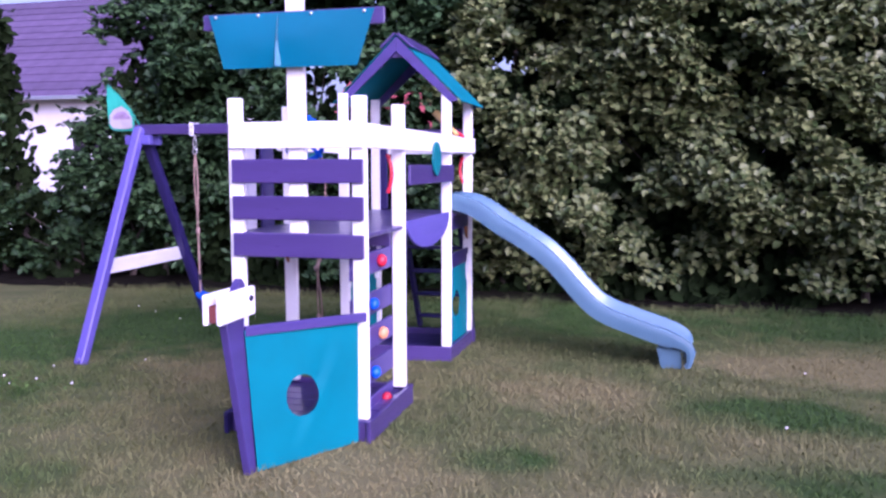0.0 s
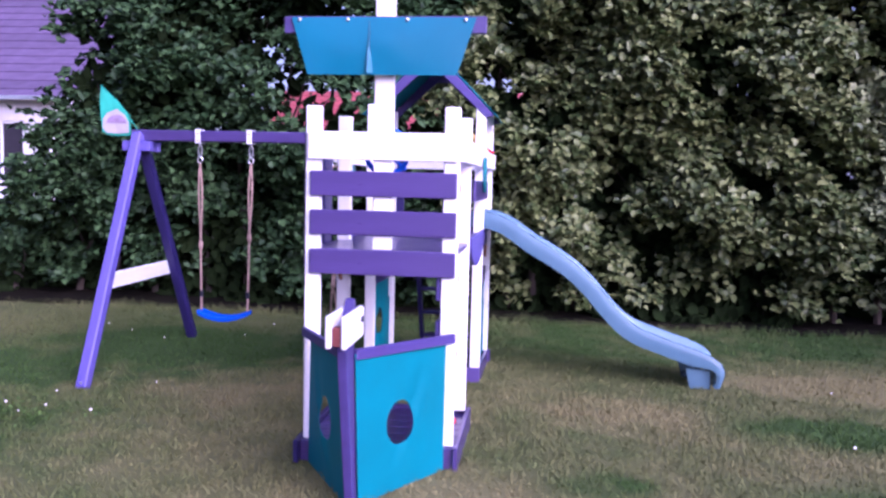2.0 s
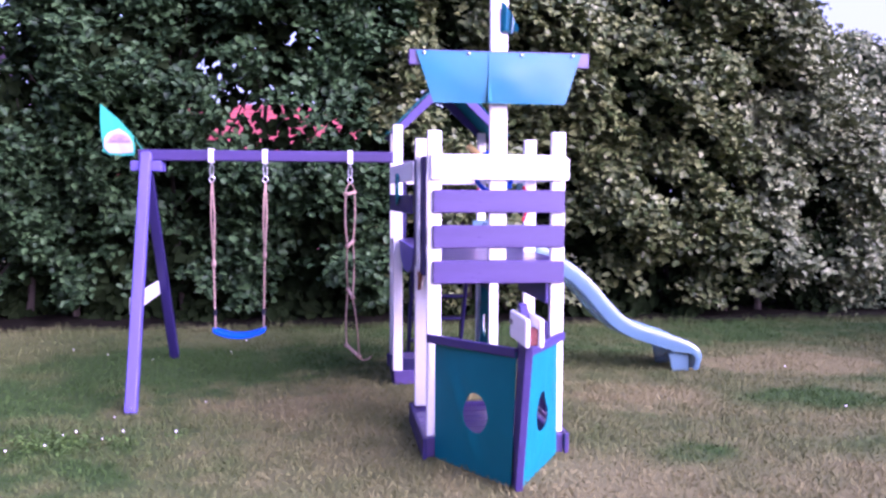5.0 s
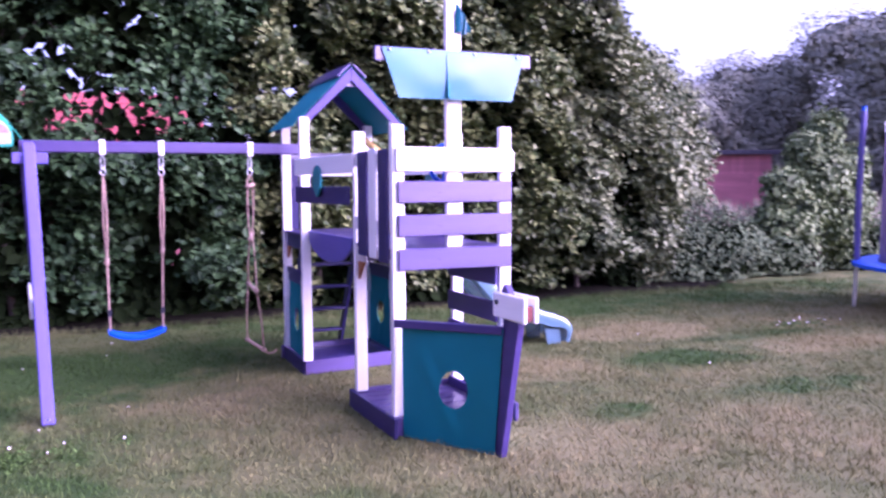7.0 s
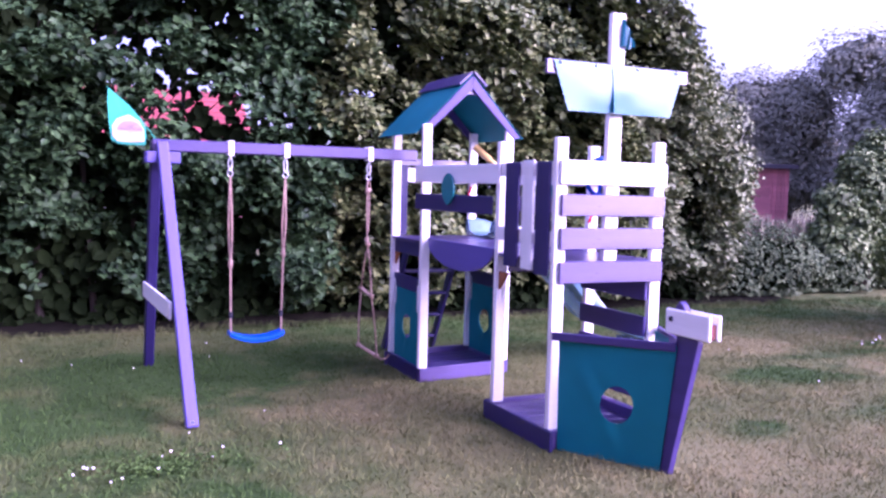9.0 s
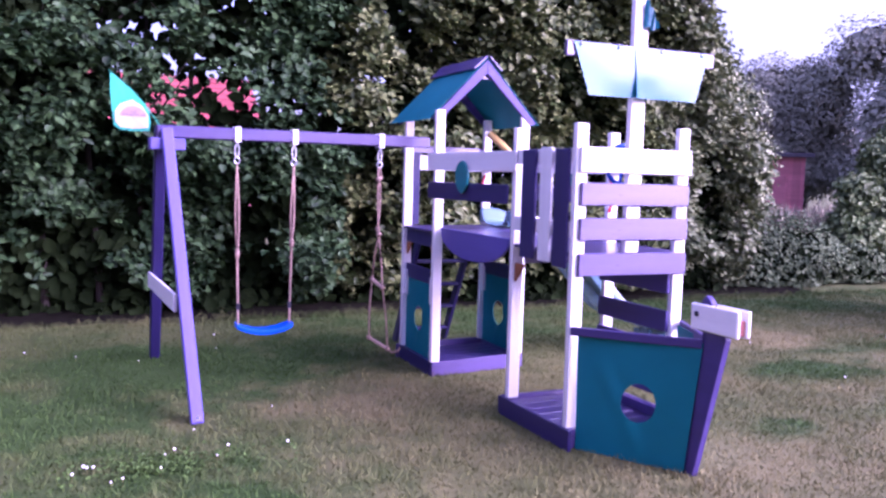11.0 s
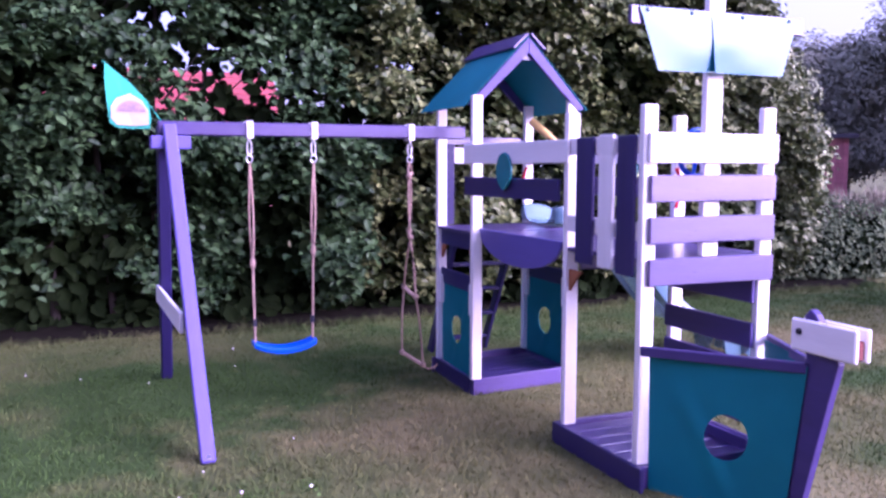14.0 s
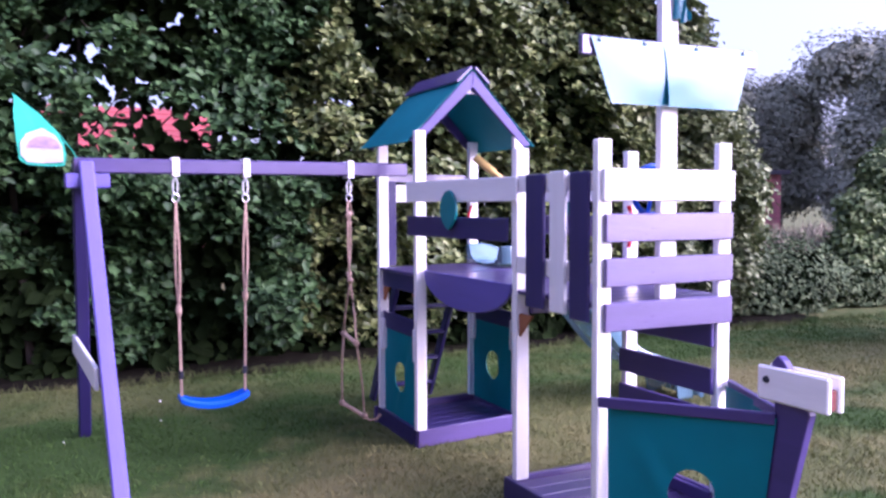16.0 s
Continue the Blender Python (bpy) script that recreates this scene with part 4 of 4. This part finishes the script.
def gabled_house(name, x0, x1, y0, y1, eave, ridge, wall, tile, label, wins):
    T = thing(name, ((x0 + x1) / 2, (y0 + y1) / 2, 0), label, "house")
    wall_with_window(T, x0, x1, eave, y0, wins, 0.3, wall)
    plank("wall", T, wall, x0, x1, y1 - 0.3, y1, 0, eave, bevel=0, tilt=0)
    ym = (y0 + y1) / 2
    for xa in (x0, x1 - 0.3):
        part("wall", outline([(y0 + 0.302, 0), (y1 - 0.302, 0), (y1 - 0.302, eave), (ym, ridge - 0.1), (y0 + 0.302, eave)], 0.3, 0), wall, T, "",
             Matrix.Translation((xa + 0.15, 0, 0)) @ Matrix.Rotation(radians(90), 4, "Z"))
    slope = math.hypot(ym - y0, ridge - eave)
    rows = 14
    for s in (-1, 1):
        for i in range(rows):
            f0 = i / rows
            y = ym + s * (ym - y0 + 0.35) * (f0 + 0.5 / rows)
            z = ridge - (ridge - eave) * (1 + 0.35 / (ym - y0)) * (f0 + 0.5 / rows) + 0.12
            beam("roof_course", T, tile, (x0 - 0.3, y, z), (x1 + 0.3, y, z), slope / rows * 1.3, 0.05, up=(0, s * (ridge - eave), (ym - y0) * 1.12), bevel=0)
    plank("gutter", T, zinc, x0 - 0.3, x1 + 0.3, y0 - 0.46, y0 - 0.36, eave - 0.19, eave - 0.1, tilt=0)
    return T


gabled_house("white_house", -20.0, -10.2, 14.0, 22.0, 3.55, 6.6, plaster, slate, "white rendered house with a grey-violet tiled roof behind the hedge",
             [(-12.65, -11.4, 1.5, 2.9), (-17.5, -16.1, 1.5, 2.9)])
gabled_house("red_roofed_house", -5.2, 0.3, 13.2, 18.0, 2.1, 3.7, red_board, red_tile, "red-roofed house glimpsed through the hedge",
             [(-3.0, -2.0, 0.9, 1.8)])


def shed():
    T = thing("shed", (26.9, 26.1, 0), "red wooden shed paled by distance haze, with dark felt roof", "shed")
    m = Matrix.Translation((26.9, 26.1, 0)) @ Matrix.Rotation(radians(-32), 4, "Z")

    def put(ob):
        ob.matrix_basis = m @ ob.matrix_basis
        return ob
    w, d, h = 3.6, 3.0, 3.1
    nb = 20
    for i in range(nb):
        x = -w / 2 + w * i / nb
        put(plank("wall_board", T, red_board, x + 0.004, x + w / nb - 0.004, -d / 2 + random.uniform(0, 0.008), -d / 2 + 0.03, 0, h, bevel=0.003, tilt=0.1))
        put(plank("wall_board", T, red_board, x + 0.004, x + w / nb - 0.004, d / 2 - 0.03, d / 2, 0, h, bevel=0.003, tilt=0.1))
    for i in range(16):
        y = -d / 2 + 0.03 + (d - 0.06) * i / 16
        for sx in (-w / 2, w / 2 - 0.03):
            put(plank("wall_board", T, red_board, sx, sx + 0.028, y + 0.004, y + (d - 0.06) / 16 - 0.004, 0, h, bevel=0.003, tilt=0.1))
    put(plank("door", T, red_board, -0.95, 0.95, -d / 2 - 0.035, -d / 2 - 0.004, 0.1, 2.15, "red double door"))
    for x in (-1.02, 0.95):
        put(plank("door_frame", T, red_board, x, x + 0.08, -d / 2 - 0.045, -d / 2 - 0.003, 0.05, 2.3))
    put(plank("roof", T, shed_roof, -w / 2 - 0.3, w / 2 + 0.3, -d / 2 - 0.35, d / 2 + 0.3, h, h + 0.12, "dark felt roof", 0.01, 0.0))
    put(plank("fascia", T, shed_roof, -w / 2 - 0.3, w / 2 + 0.3, -d / 2 - 0.38, -d / 2 - 0.352, h - 0.08, h + 0.1))


shed()


# ---------------------------------------------------------------- hedge, shrubs, trees
lump = value_noise(rng)
lump2 = value_noise(rng)
gapn = value_noise(rng)


def hedge_top(x):
    t = 5.3 + 0.35 * lump2(x * 0.7, x * 0 + 3.3)
    t = np.where(x > 4.5, 4.8 - 0.45 * (x - 4.5) - 0.42 * np.maximum(x - 6.2, 0) ** 2, t)
    left = np.clip((-4.9 - x) / 0.65, 0, 1)
    t = t * (1 - left) + (1.35 + 0.25 * lump2(x * 2.0, x * 0 + 8)) * left
    far = np.clip((-7.1 - x) / 0.4, 0, 1)
    return t * (1 - far) + 4.2 * far


def hedge_front(x, z):
    under = np.clip((0.95 + 0.25 * lump(x * 0.9, x * 0 + 11) - z) / 0.6, 0, 1)
    lean = np.clip((z - 3.2) / 2, 0, 1) ** 2 * 0.5
    return 5.36 + 0.5 * lump(x * 1.05, z * 1.25) + 0.28 * lump2(x * 2.3, z * 2.7) + under * 0.5 + lean + 0.5 * np.maximum(x - 5.9, 0) ** 2


def sparse(x, z):
    """Where the hedge is old and thin, so that roof and sky show through: 0 to 1."""
    g = np.exp(-(((x + 1.75) / 1.7) ** 2 + ((z - 2.66) / 0.55) ** 2) ** 2) + np.exp(-(((x - 0.3) / 0.42) ** 2 + ((z - 2.96) / 0.22) ** 2) ** 2)
    g += 0.9 * np.exp(-(((x + 2.6) / 0.55) ** 2 + ((z - 3.35) / 0.26) ** 2) ** 2) + 0.8 * np.exp(-(((x + 1.4) / 0.35) ** 2 + ((z - 3.75) / 0.22) ** 2) ** 2)
    return np.clip(g, 0, 1)


def thin(x, z):
    """The share of leaves missing at a place of the hedge, uneven within its sparse stretches."""
    return sparse(x, z) * np.clip(0.68 + 0.18 * gapn(x * 7.5, z * 8.0) + 0.1 * lump(x * 15.0, z * 15.0), 0.5, 0.96)


def hedge():
    H = thing("hedge", (0, 6, 0), "tall dense green leafy hedge at the lawn's edge", "hedge", kind="stuff")
    x0, x1 = -9.0, 7.7
    # outer sprays: clusters of leaves on a lumpy face
    nc = 11500
    cx = rng.uniform(x0, x1, nc)
    cz = rng.uniform(0.25, 5.7, nc)
    keep = (cz < hedge_top(cx)) & (cx < 6.9 - np.maximum(cz - 1.6, 0) ** 1.6 * 0.24) & (rng.uniform(size=nc) < np.clip((cz - 0.1) / 1.0, 0.12, 1))
    cx, cz = cx[keep], cz[keep]
    keep = rng.uniform(size=len(cx)) > np.clip(0.36 + 0.27 * (cx < -0.4) + 1.5 * lump2(cx * 2.3, cz * 2.7) + 0.5 * gapn(cx * 4.1 + 7, cz * 4.3), 0, 0.93)
    cx, cz = cx[keep], cz[keep]
    cy = hedge_front(cx, cz) + np.abs(rng.normal(0, 0.16, len(cx))) - 0.05
    per = 20
    k = len(cx)
    # each spray is a flat, drooping tier of leaves about a twig that points outwards
    twig = np.stack([rng.normal(0, 0.75, k), rng.uniform(-1.0, -0.35, k), rng.normal(-0.28, 0.22, k)], 1)
    twig /= np.linalg.norm(twig, axis=1, keepdims=True)
    flat = np.stack([rng.normal(0.1, 0.22, k), rng.normal(-0.5, 0.2, k), rng.uniform(0.6, 1.0, k)], 1)
    flat -= twig * (flat * twig).sum(1, keepdims=True)
    flat /= np.linalg.norm(flat, axis=1, keepdims=True)
    side = np.cross(flat, twig)
    f = rng.uniform(-1, 1, (k, per, 1))
    g = rng.normal(0, 1, (k, per, 1)) * (1.05 - 0.45 * f)
    size = rng.uniform(0.7, 1.35, (k, 1, 1))
    p = np.stack([cx, cy, cz], 1)[:, None] + size * (twig[:, None] * f * 0.2 + side[:, None] * g * 0.075 - flat[:, None] * (f + 0.3) ** 2 * 0.035) + rng.normal(0, 0.014, (k, per, 3))
    nr = flat[:, None] + rng.normal(0, 0.27, (k, per, 3))
    # leaf colour carries the light: shaded at the left, bright at the right end
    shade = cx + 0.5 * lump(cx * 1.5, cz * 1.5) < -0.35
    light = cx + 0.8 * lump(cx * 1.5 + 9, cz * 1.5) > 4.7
    for sel, mat in ((shade, leaf_shaded), (~shade & ~light, leaf), (light, leaf_lit)):
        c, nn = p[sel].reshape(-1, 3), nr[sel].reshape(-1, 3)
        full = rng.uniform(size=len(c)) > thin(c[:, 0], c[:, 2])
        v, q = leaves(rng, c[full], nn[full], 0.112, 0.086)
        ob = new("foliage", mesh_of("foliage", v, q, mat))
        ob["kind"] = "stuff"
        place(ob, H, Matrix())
    # right-hand end, wrapping round
    m = 1100
    cz = rng.uniform(0.3, 4.6, m)
    cyy = rng.uniform(5.7, 8.0, m)
    cxx = 6.25 - np.maximum(cz - 1.6, 0) ** 1.6 * 0.24 + rng.normal(0, 0.15, m) + 0.75 * np.sqrt(np.maximum(cyy - 5.7, 0))
    p = np.stack([cxx, cyy, cz], 1)[:, None] + rng.normal(0, 0.13, (m, per, 3))
    nr = np.array([0.5, -0.3, 0.7]) + rng.normal(0, 0.45, (m, per, 3))
    v, q = leaves(rng, p.reshape(-1, 3), nr.reshape(-1, 3), 0.088, 0.064)
    ob = new("foliage", mesh_of("foliage", v, q, leaf_lit))
    ob["kind"] = "stuff"
    place(ob, H, Matrix())
    # inside leaves, their near-black colour standing for the hedge's inner shade
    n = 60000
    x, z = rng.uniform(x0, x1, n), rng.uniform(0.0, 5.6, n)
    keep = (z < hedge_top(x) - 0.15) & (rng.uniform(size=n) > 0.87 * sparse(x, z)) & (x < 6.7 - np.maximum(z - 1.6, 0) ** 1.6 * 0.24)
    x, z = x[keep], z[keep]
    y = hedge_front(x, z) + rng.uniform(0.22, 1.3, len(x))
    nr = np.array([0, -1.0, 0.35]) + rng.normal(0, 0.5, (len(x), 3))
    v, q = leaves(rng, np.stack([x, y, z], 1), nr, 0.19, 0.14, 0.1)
    ob = new("inner_foliage", mesh_of("inner_foliage", v, q, leaf_inner_shaded))
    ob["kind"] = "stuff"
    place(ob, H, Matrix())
    # stems
    for i in range(26):
        x = x0 + 0.4 + i * (x1 - x0 - 1.0) / 26 + random.uniform(-0.2, 0.2)
        h = float(hedge_top(np.array([x]))[0]) - 0.7
        pts = [(x + 0.12 * math.sin(3 * f + i), 6.25 + 0.15 * math.cos(2 * f + i), h * f) for f in (k / 5 for k in range(6))]
        part("stem", tube(pts, 0.05, 7, taper=0.012), bark, H, smooth=True)
        for k in range(3):
            z = h * random.uniform(0.25, 0.8)
            dx = random.uniform(-0.6, 0.6)
            part("branch", tube([(x, 6.2, z), (x + dx * 0.5, 5.95, z + 0.25), (x + dx, 5.6, z + 0.5)], 0.018, 5, taper=0.005), bark, H, smooth=True)


hedge()


def leafy(name, at, blobs, mat, deep, size, count, label, category, kind="", trunk=0.0, per_leaf=0.75, ruffle=0.28):
    """A shrub or tree: trunk and limbs, and a crown of leaf clumps about uneven blobs (x, y, z, rx, ry, rz)."""
    T = thing(name, at, label, category, kind=kind)
    base = Vector(at)
    tops = [base + Vector(b[:3]) for b in blobs]
    if trunk:
        mid = base + Vector((0.1, 0, max(t.z for t in tops) * 0.35))
        part("trunk", tube([base, base.lerp(mid, 0.5) + Vector((0.05, 0.03, 0)), mid, mid + Vector((0, 0, mid.z * 0.6))], trunk, 9, taper=trunk * 0.45), bark, T, smooth=True)
        for t in tops:
            part("limb", tube([mid, mid.lerp(t, 0.5) + Vector((0, 0, -0.1)), t], trunk * 0.45, 6, taper=trunk * 0.1), bark, T, smooth=True)
    vol = np.array([b[3] * b[5] + b[4] * b[5] for b in blobs])
    which = rng.choice(len(blobs), count, p=vol / vol.sum())
    bl = np.array(blobs)[which]
    d = rng.normal(size=(count, 3))
    d /= np.linalg.norm(d, axis=1, keepdims=True)
    rad = rng.uniform(0.55, 1.08, (count, 1)) ** 0.5 * (1 + 0.22 * lump(d[:, :1] * 3 + which[:, None], d[:, 2:] * 3 + 5) + 0.12 * lump2(d[:, :1] * 9, d[:, 2:] * 9 + which[:, None]))
    p = np.array(at) + bl[:, :3] + d * rad * bl[:, 3:]
    p[:, 2] = np.maximum(p[:, 2], 0.05 + size * 0.3)
    nr = d * 0.8 + np.array([0, -0.2, 0.6]) + rng.normal(0, ruffle, (count, 3))
    v, q = leaves(rng, p, nr, size, size * per_leaf)
    ob = new("crown", mesh_of("crown", v, q, mat))
    place(ob, T, Matrix())
    k = count // 3
    d = rng.normal(size=(k, 3))
    d /= np.linalg.norm(d, axis=1, keepdims=True)
    b2 = np.array(blobs)[rng.choice(len(blobs), k, p=vol / vol.sum())]
    p = np.array(at) + b2[:, :3] + d * b2[:, 3:] * rng.uniform(0.3, 0.75, (k, 1))
    p[:, 2] = np.maximum(p[:, 2], 0.05 + size * 0.5)
    v, q = leaves(rng, p, d + rng.normal(0, 0.4, (k, 3)), size * 3.4, size * 3.0, 0.1)
    ob = new("inner_crown", mesh_of("inner_crown", v, q, deep))
    place(ob, T, Matrix())
    return T


def cluster(n, spread, size):
    return [(random.uniform(-1, 1) * spread[0], random.uniform(-1, 1) * spread[1], spread[2] + random.uniform(-1, 1) * spread[3],
             size * random.uniform(0.7, 1.25), size * random.uniform(0.7, 1.25), size * random.uniform(0.7, 1.2)) for _ in range(n)]


random.seed(5)
leafy("shrub", (10.55, 6.2, 0), [(0, 0, 1.8, 0.6, 0.6, 0.7), (-0.55, 0.1, 1.0, 0.6, 0.6, 0.75), (0.5, 0, 1.1, 0.6, 0.6, 0.8), (0.15, 0.1, 2.55, 0.36, 0.36, 0.5), (-0.85, 0, 1.65, 0.42, 0.4, 0.36),
                                (0.75, 0, 1.95, 0.4, 0.4, 0.5), (-0.4, 0, 2.25, 0.34, 0.34, 0.42), (0.45, 0.1, 2.75, 0.22, 0.22, 0.34), (-0.95, 0.1, 0.9, 0.4, 0.4, 0.5), (0.95, 0, 1.35, 0.36, 0.4, 0.4)],
      leaf_young, bramble, 0.10, 8000, "pale green leafy shrub at the lawn's edge", "shrub", trunk=0.06, ruffle=0.4)
leafy("tree", (10.1, 10.5, 0), [(0, 0, 2.0, 1.3, 1.2, 1.3), (-0.9, 0.1, 3.0, 1.1, 1.0, 1.1), (0.3, 0, 3.3, 0.95, 0.9, 0.9), (-0.4, 0, 4.1, 0.9, 0.8, 0.75), (0.8, 0, 2.3, 0.75, 0.8, 0.8), (0.9, 0.1, 1.3, 0.7, 0.8, 0.7), (-0.9, 0, 4.5, 0.6, 0.6, 0.5)],
      leaf_lit, bramble, 0.12, 13000, "young light green tree behind the hedge's end", "tree", trunk=0.1, ruffle=0.3)
leafy("bramble_bank", (9.0, 6.3, 0), [(-2.5, 0.2, 0.42, 0.8, 0.6, 0.85), (-1.7, 0.1, 0.4, 0.8, 0.7, 0.8), (-0.9, 0, 0.4, 0.8, 0.8, 0.72), (-0.1, 0.2, 0.38, 0.8, 0.7, 0.70), (0.8, 0.1, 0.36, 0.8, 0.7, 0.68),
                                       (2.9, 0.2, 0.4, 1.0, 0.8, 0.7), (4.2, 0.0, 0.36, 1.0, 0.9, 0.66), (5.6, 0.1, 0.42, 1.1, 0.9, 0.7), (7.2, 0.0, 0.4, 1.2, 0.9, 0.7), (9.0, -0.3, 0.4, 1.2, 0.9, 0.7)],
      bramble, leaf_inner_shaded, 0.08, 24000, "low bank of brambles and tall dry weeds", "brambles", kind="stuff")
leafy("bramble_bank", (9.4, 8.6, 0), cluster(12, (3.2, 0.8, 0.4, 0.1), 0.75), bramble, leaf_inner_shaded, 0.09, 12000, "dry weeds and brambles behind the bank", "brambles", kind="stuff")
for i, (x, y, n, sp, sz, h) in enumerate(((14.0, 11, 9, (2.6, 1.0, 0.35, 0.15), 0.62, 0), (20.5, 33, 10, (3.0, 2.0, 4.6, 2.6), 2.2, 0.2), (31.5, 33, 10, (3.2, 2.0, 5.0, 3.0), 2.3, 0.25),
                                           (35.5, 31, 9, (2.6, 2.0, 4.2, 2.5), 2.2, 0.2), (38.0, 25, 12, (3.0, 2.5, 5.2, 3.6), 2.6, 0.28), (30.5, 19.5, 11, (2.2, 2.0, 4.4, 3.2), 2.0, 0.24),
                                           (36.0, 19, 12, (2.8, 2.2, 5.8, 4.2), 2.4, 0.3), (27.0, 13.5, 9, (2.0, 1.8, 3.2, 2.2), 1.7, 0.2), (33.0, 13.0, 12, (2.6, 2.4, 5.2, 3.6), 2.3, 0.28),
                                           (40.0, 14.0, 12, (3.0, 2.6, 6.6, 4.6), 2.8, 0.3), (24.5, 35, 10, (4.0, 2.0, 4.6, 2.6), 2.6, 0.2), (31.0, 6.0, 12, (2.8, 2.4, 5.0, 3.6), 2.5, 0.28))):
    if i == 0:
        leafy("bramble_bank", (x, y, 0), cluster(n, sp, sz), bramble, leaf_inner_shaded, 0.12, 8000, "rough weeds and brambles in front of a red shed", "brambles", kind="stuff")
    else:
        leafy("tree", (x, y, 0), cluster(n, sp, sz), leaf_far_hazed, leaf_far_hazed_inner, 0.2, 24000, "large leafy tree at the edge of a distant wood", "tree", trunk=h, ruffle=0.14)



# ---------------------------------------------------------------- grass and clover
def grass():
    n = 330000
    x = rng.uniform(-6.0, 10.5, n)
    y = rng.uniform(-3.2, 5.32, n)
    rim = np.minimum.reduce([(x + 6.0) / 1.5, (10.5 - x) / 2.0, (y + 3.2) / 1.5])
    keep = rng.uniform(size=n) < np.clip(1.15 - (y + 3) * 0.05, 0.4, 1) * np.clip(rim, 0, 1)
    x, y = x[keep], y[keep]
    n = len(x)
    tuft = value_noise(rng)
    h = 0.030 * (1 + 0.5 * tuft(x * 2.3, y * 2.3)) * rng.uniform(0.5, 1.4, n)
    edge = np.clip((y - 4.9) / 0.5, 0, 1)
    h = h * (1 + 2.2 * edge)
    a = rng.uniform(0, 2 * math.pi, n)
    w = rng.uniform(0.003, 0.006, n)
    lean = rng.normal(0, 0.6, (n, 2)) * h[:, None]
    v = np.empty((n, 3, 3))
    v[:, 0] = np.stack([x - np.cos(a) * w, y - np.sin(a) * w, np.zeros(n)], 1)
    v[:, 1] = np.stack([x + np.cos(a) * w, y + np.sin(a) * w, np.zeros(n)], 1)
    v[:, 2] = np.stack([x + lean[:, 0], y + lean[:, 1], h], 1)
    ob = new("grass", mesh_of("grass", v.reshape(-1, 3), np.arange(n * 3).reshape(-1, 3), turf_blade))
    tagged(ob, "short mown grass blades, green and straw-coloured", "grass", kind="stuff")


grass()


def tall_weeds():
    """Dry seeding grass standing over the brambles."""
    n = 15000
    x, y = rng.uniform(6.8, 17.0, n), rng.uniform(6.6, 11.0, n)
    h = rng.uniform(0.8, 1.4, n) * np.clip(0.9 + 0.2 * lump(x * 1.7, y * 1.7), 0.6, 1.1)
    a, w = rng.uniform(0, math.pi, n), rng.uniform(0.004, 0.009, n)
    bend = rng.normal(0, 0.16, (n, 2))
    dx, dy = np.cos(a) * w, np.sin(a) * w
    v = np.stack([np.stack([x - dx, y - dy, 0 * x], 1), np.stack([x + dx, y + dy, 0 * x], 1),
                  np.stack([x + dx * 1.6 + bend[:, 0] * 0.4, y + dy * 1.6 + bend[:, 1] * 0.4, h * 0.75], 1),
                  np.stack([x + bend[:, 0], y + bend[:, 1], h], 1),
                  np.stack([x - dx * 1.6 + bend[:, 0] * 0.4, y - dy * 1.6 + bend[:, 1] * 0.4, h * 0.75], 1)], 1).reshape(-1, 3)
    ob = new("tall_weeds", mesh_of("tall_weeds", v, np.arange(n * 5).reshape(-1, 5), straw_mat))
    tagged(ob, "tall dry seeding grass among the brambles", "weeds", kind="stuff")


tall_weeds()


def clover_patch(at, rx, ry, count):
    """A low dark patch of clover and broad-leaved weeds in the turf."""
    a, f = rng.uniform(0, 2 * math.pi, count), np.abs(rng.normal(0, 0.5, count))
    p = np.stack([at[0] + rx * f * np.cos(a), at[1] + ry * f * np.sin(a), rng.uniform(0.012, 0.045, count)], 1)
    nr = np.array([0, 0, 1.0]) + rng.normal(0, 0.35, (count, 3))
    v, q = leaves(rng, p, nr, 0.028, 0.02)
    ob = new("clover_patch", mesh_of("clover_patch", v, q, clover_leaf))
    tagged(ob, "dark green patch of clover leaves in the lawn", "clover", kind="stuff")


for at, rx, ry, count in (((-2.95, 0.45), 0.7, 0.4, 900), ((5.4, 2.0), 1.0, 0.25, 350)):
    clover_patch(at, rx, ry, count)


def clover(at, r):
    """A clover head: a small ball of petals on a stalk."""
    T = thing("clover_flower", (*at, 0), "small white clover flower standing in the grass", "flower", "clover in the lawn")
    bm = bmesh.new()
    bmesh.ops.create_icosphere(bm, subdivisions=2, radius=r)
    for v in bm.verts:
        v.co *= 1 + 0.2 * noise.noise(v.co * 400)
    part("head", bm, petal, T, "", Matrix.Translation((*at, 0.05)), False)
    part("stalk", tube([(*at, 0), (at[0] + 0.003, at[1], 0.045)], 0.0015, 5), blade_mat, T, "green stalk")


random.seed(11)
for k in range(40):
    if k > 23:
        c = (random.gauss(5.45, 0.42), random.gauss(2.0, 0.1))
    elif k < 12:
        c = (random.gauss(-2.95, 0.3), random.gauss(0.4, 0.2))
    elif k < 21:
        c = (random.uniform(-4.2, -2.0), random.uniform(-0.5, 4.2))
    else:
        c = (random.uniform(2.5, 7.0), random.uniform(0.5, 3.5))
    clover(c, random.uniform(0.006, 0.010))
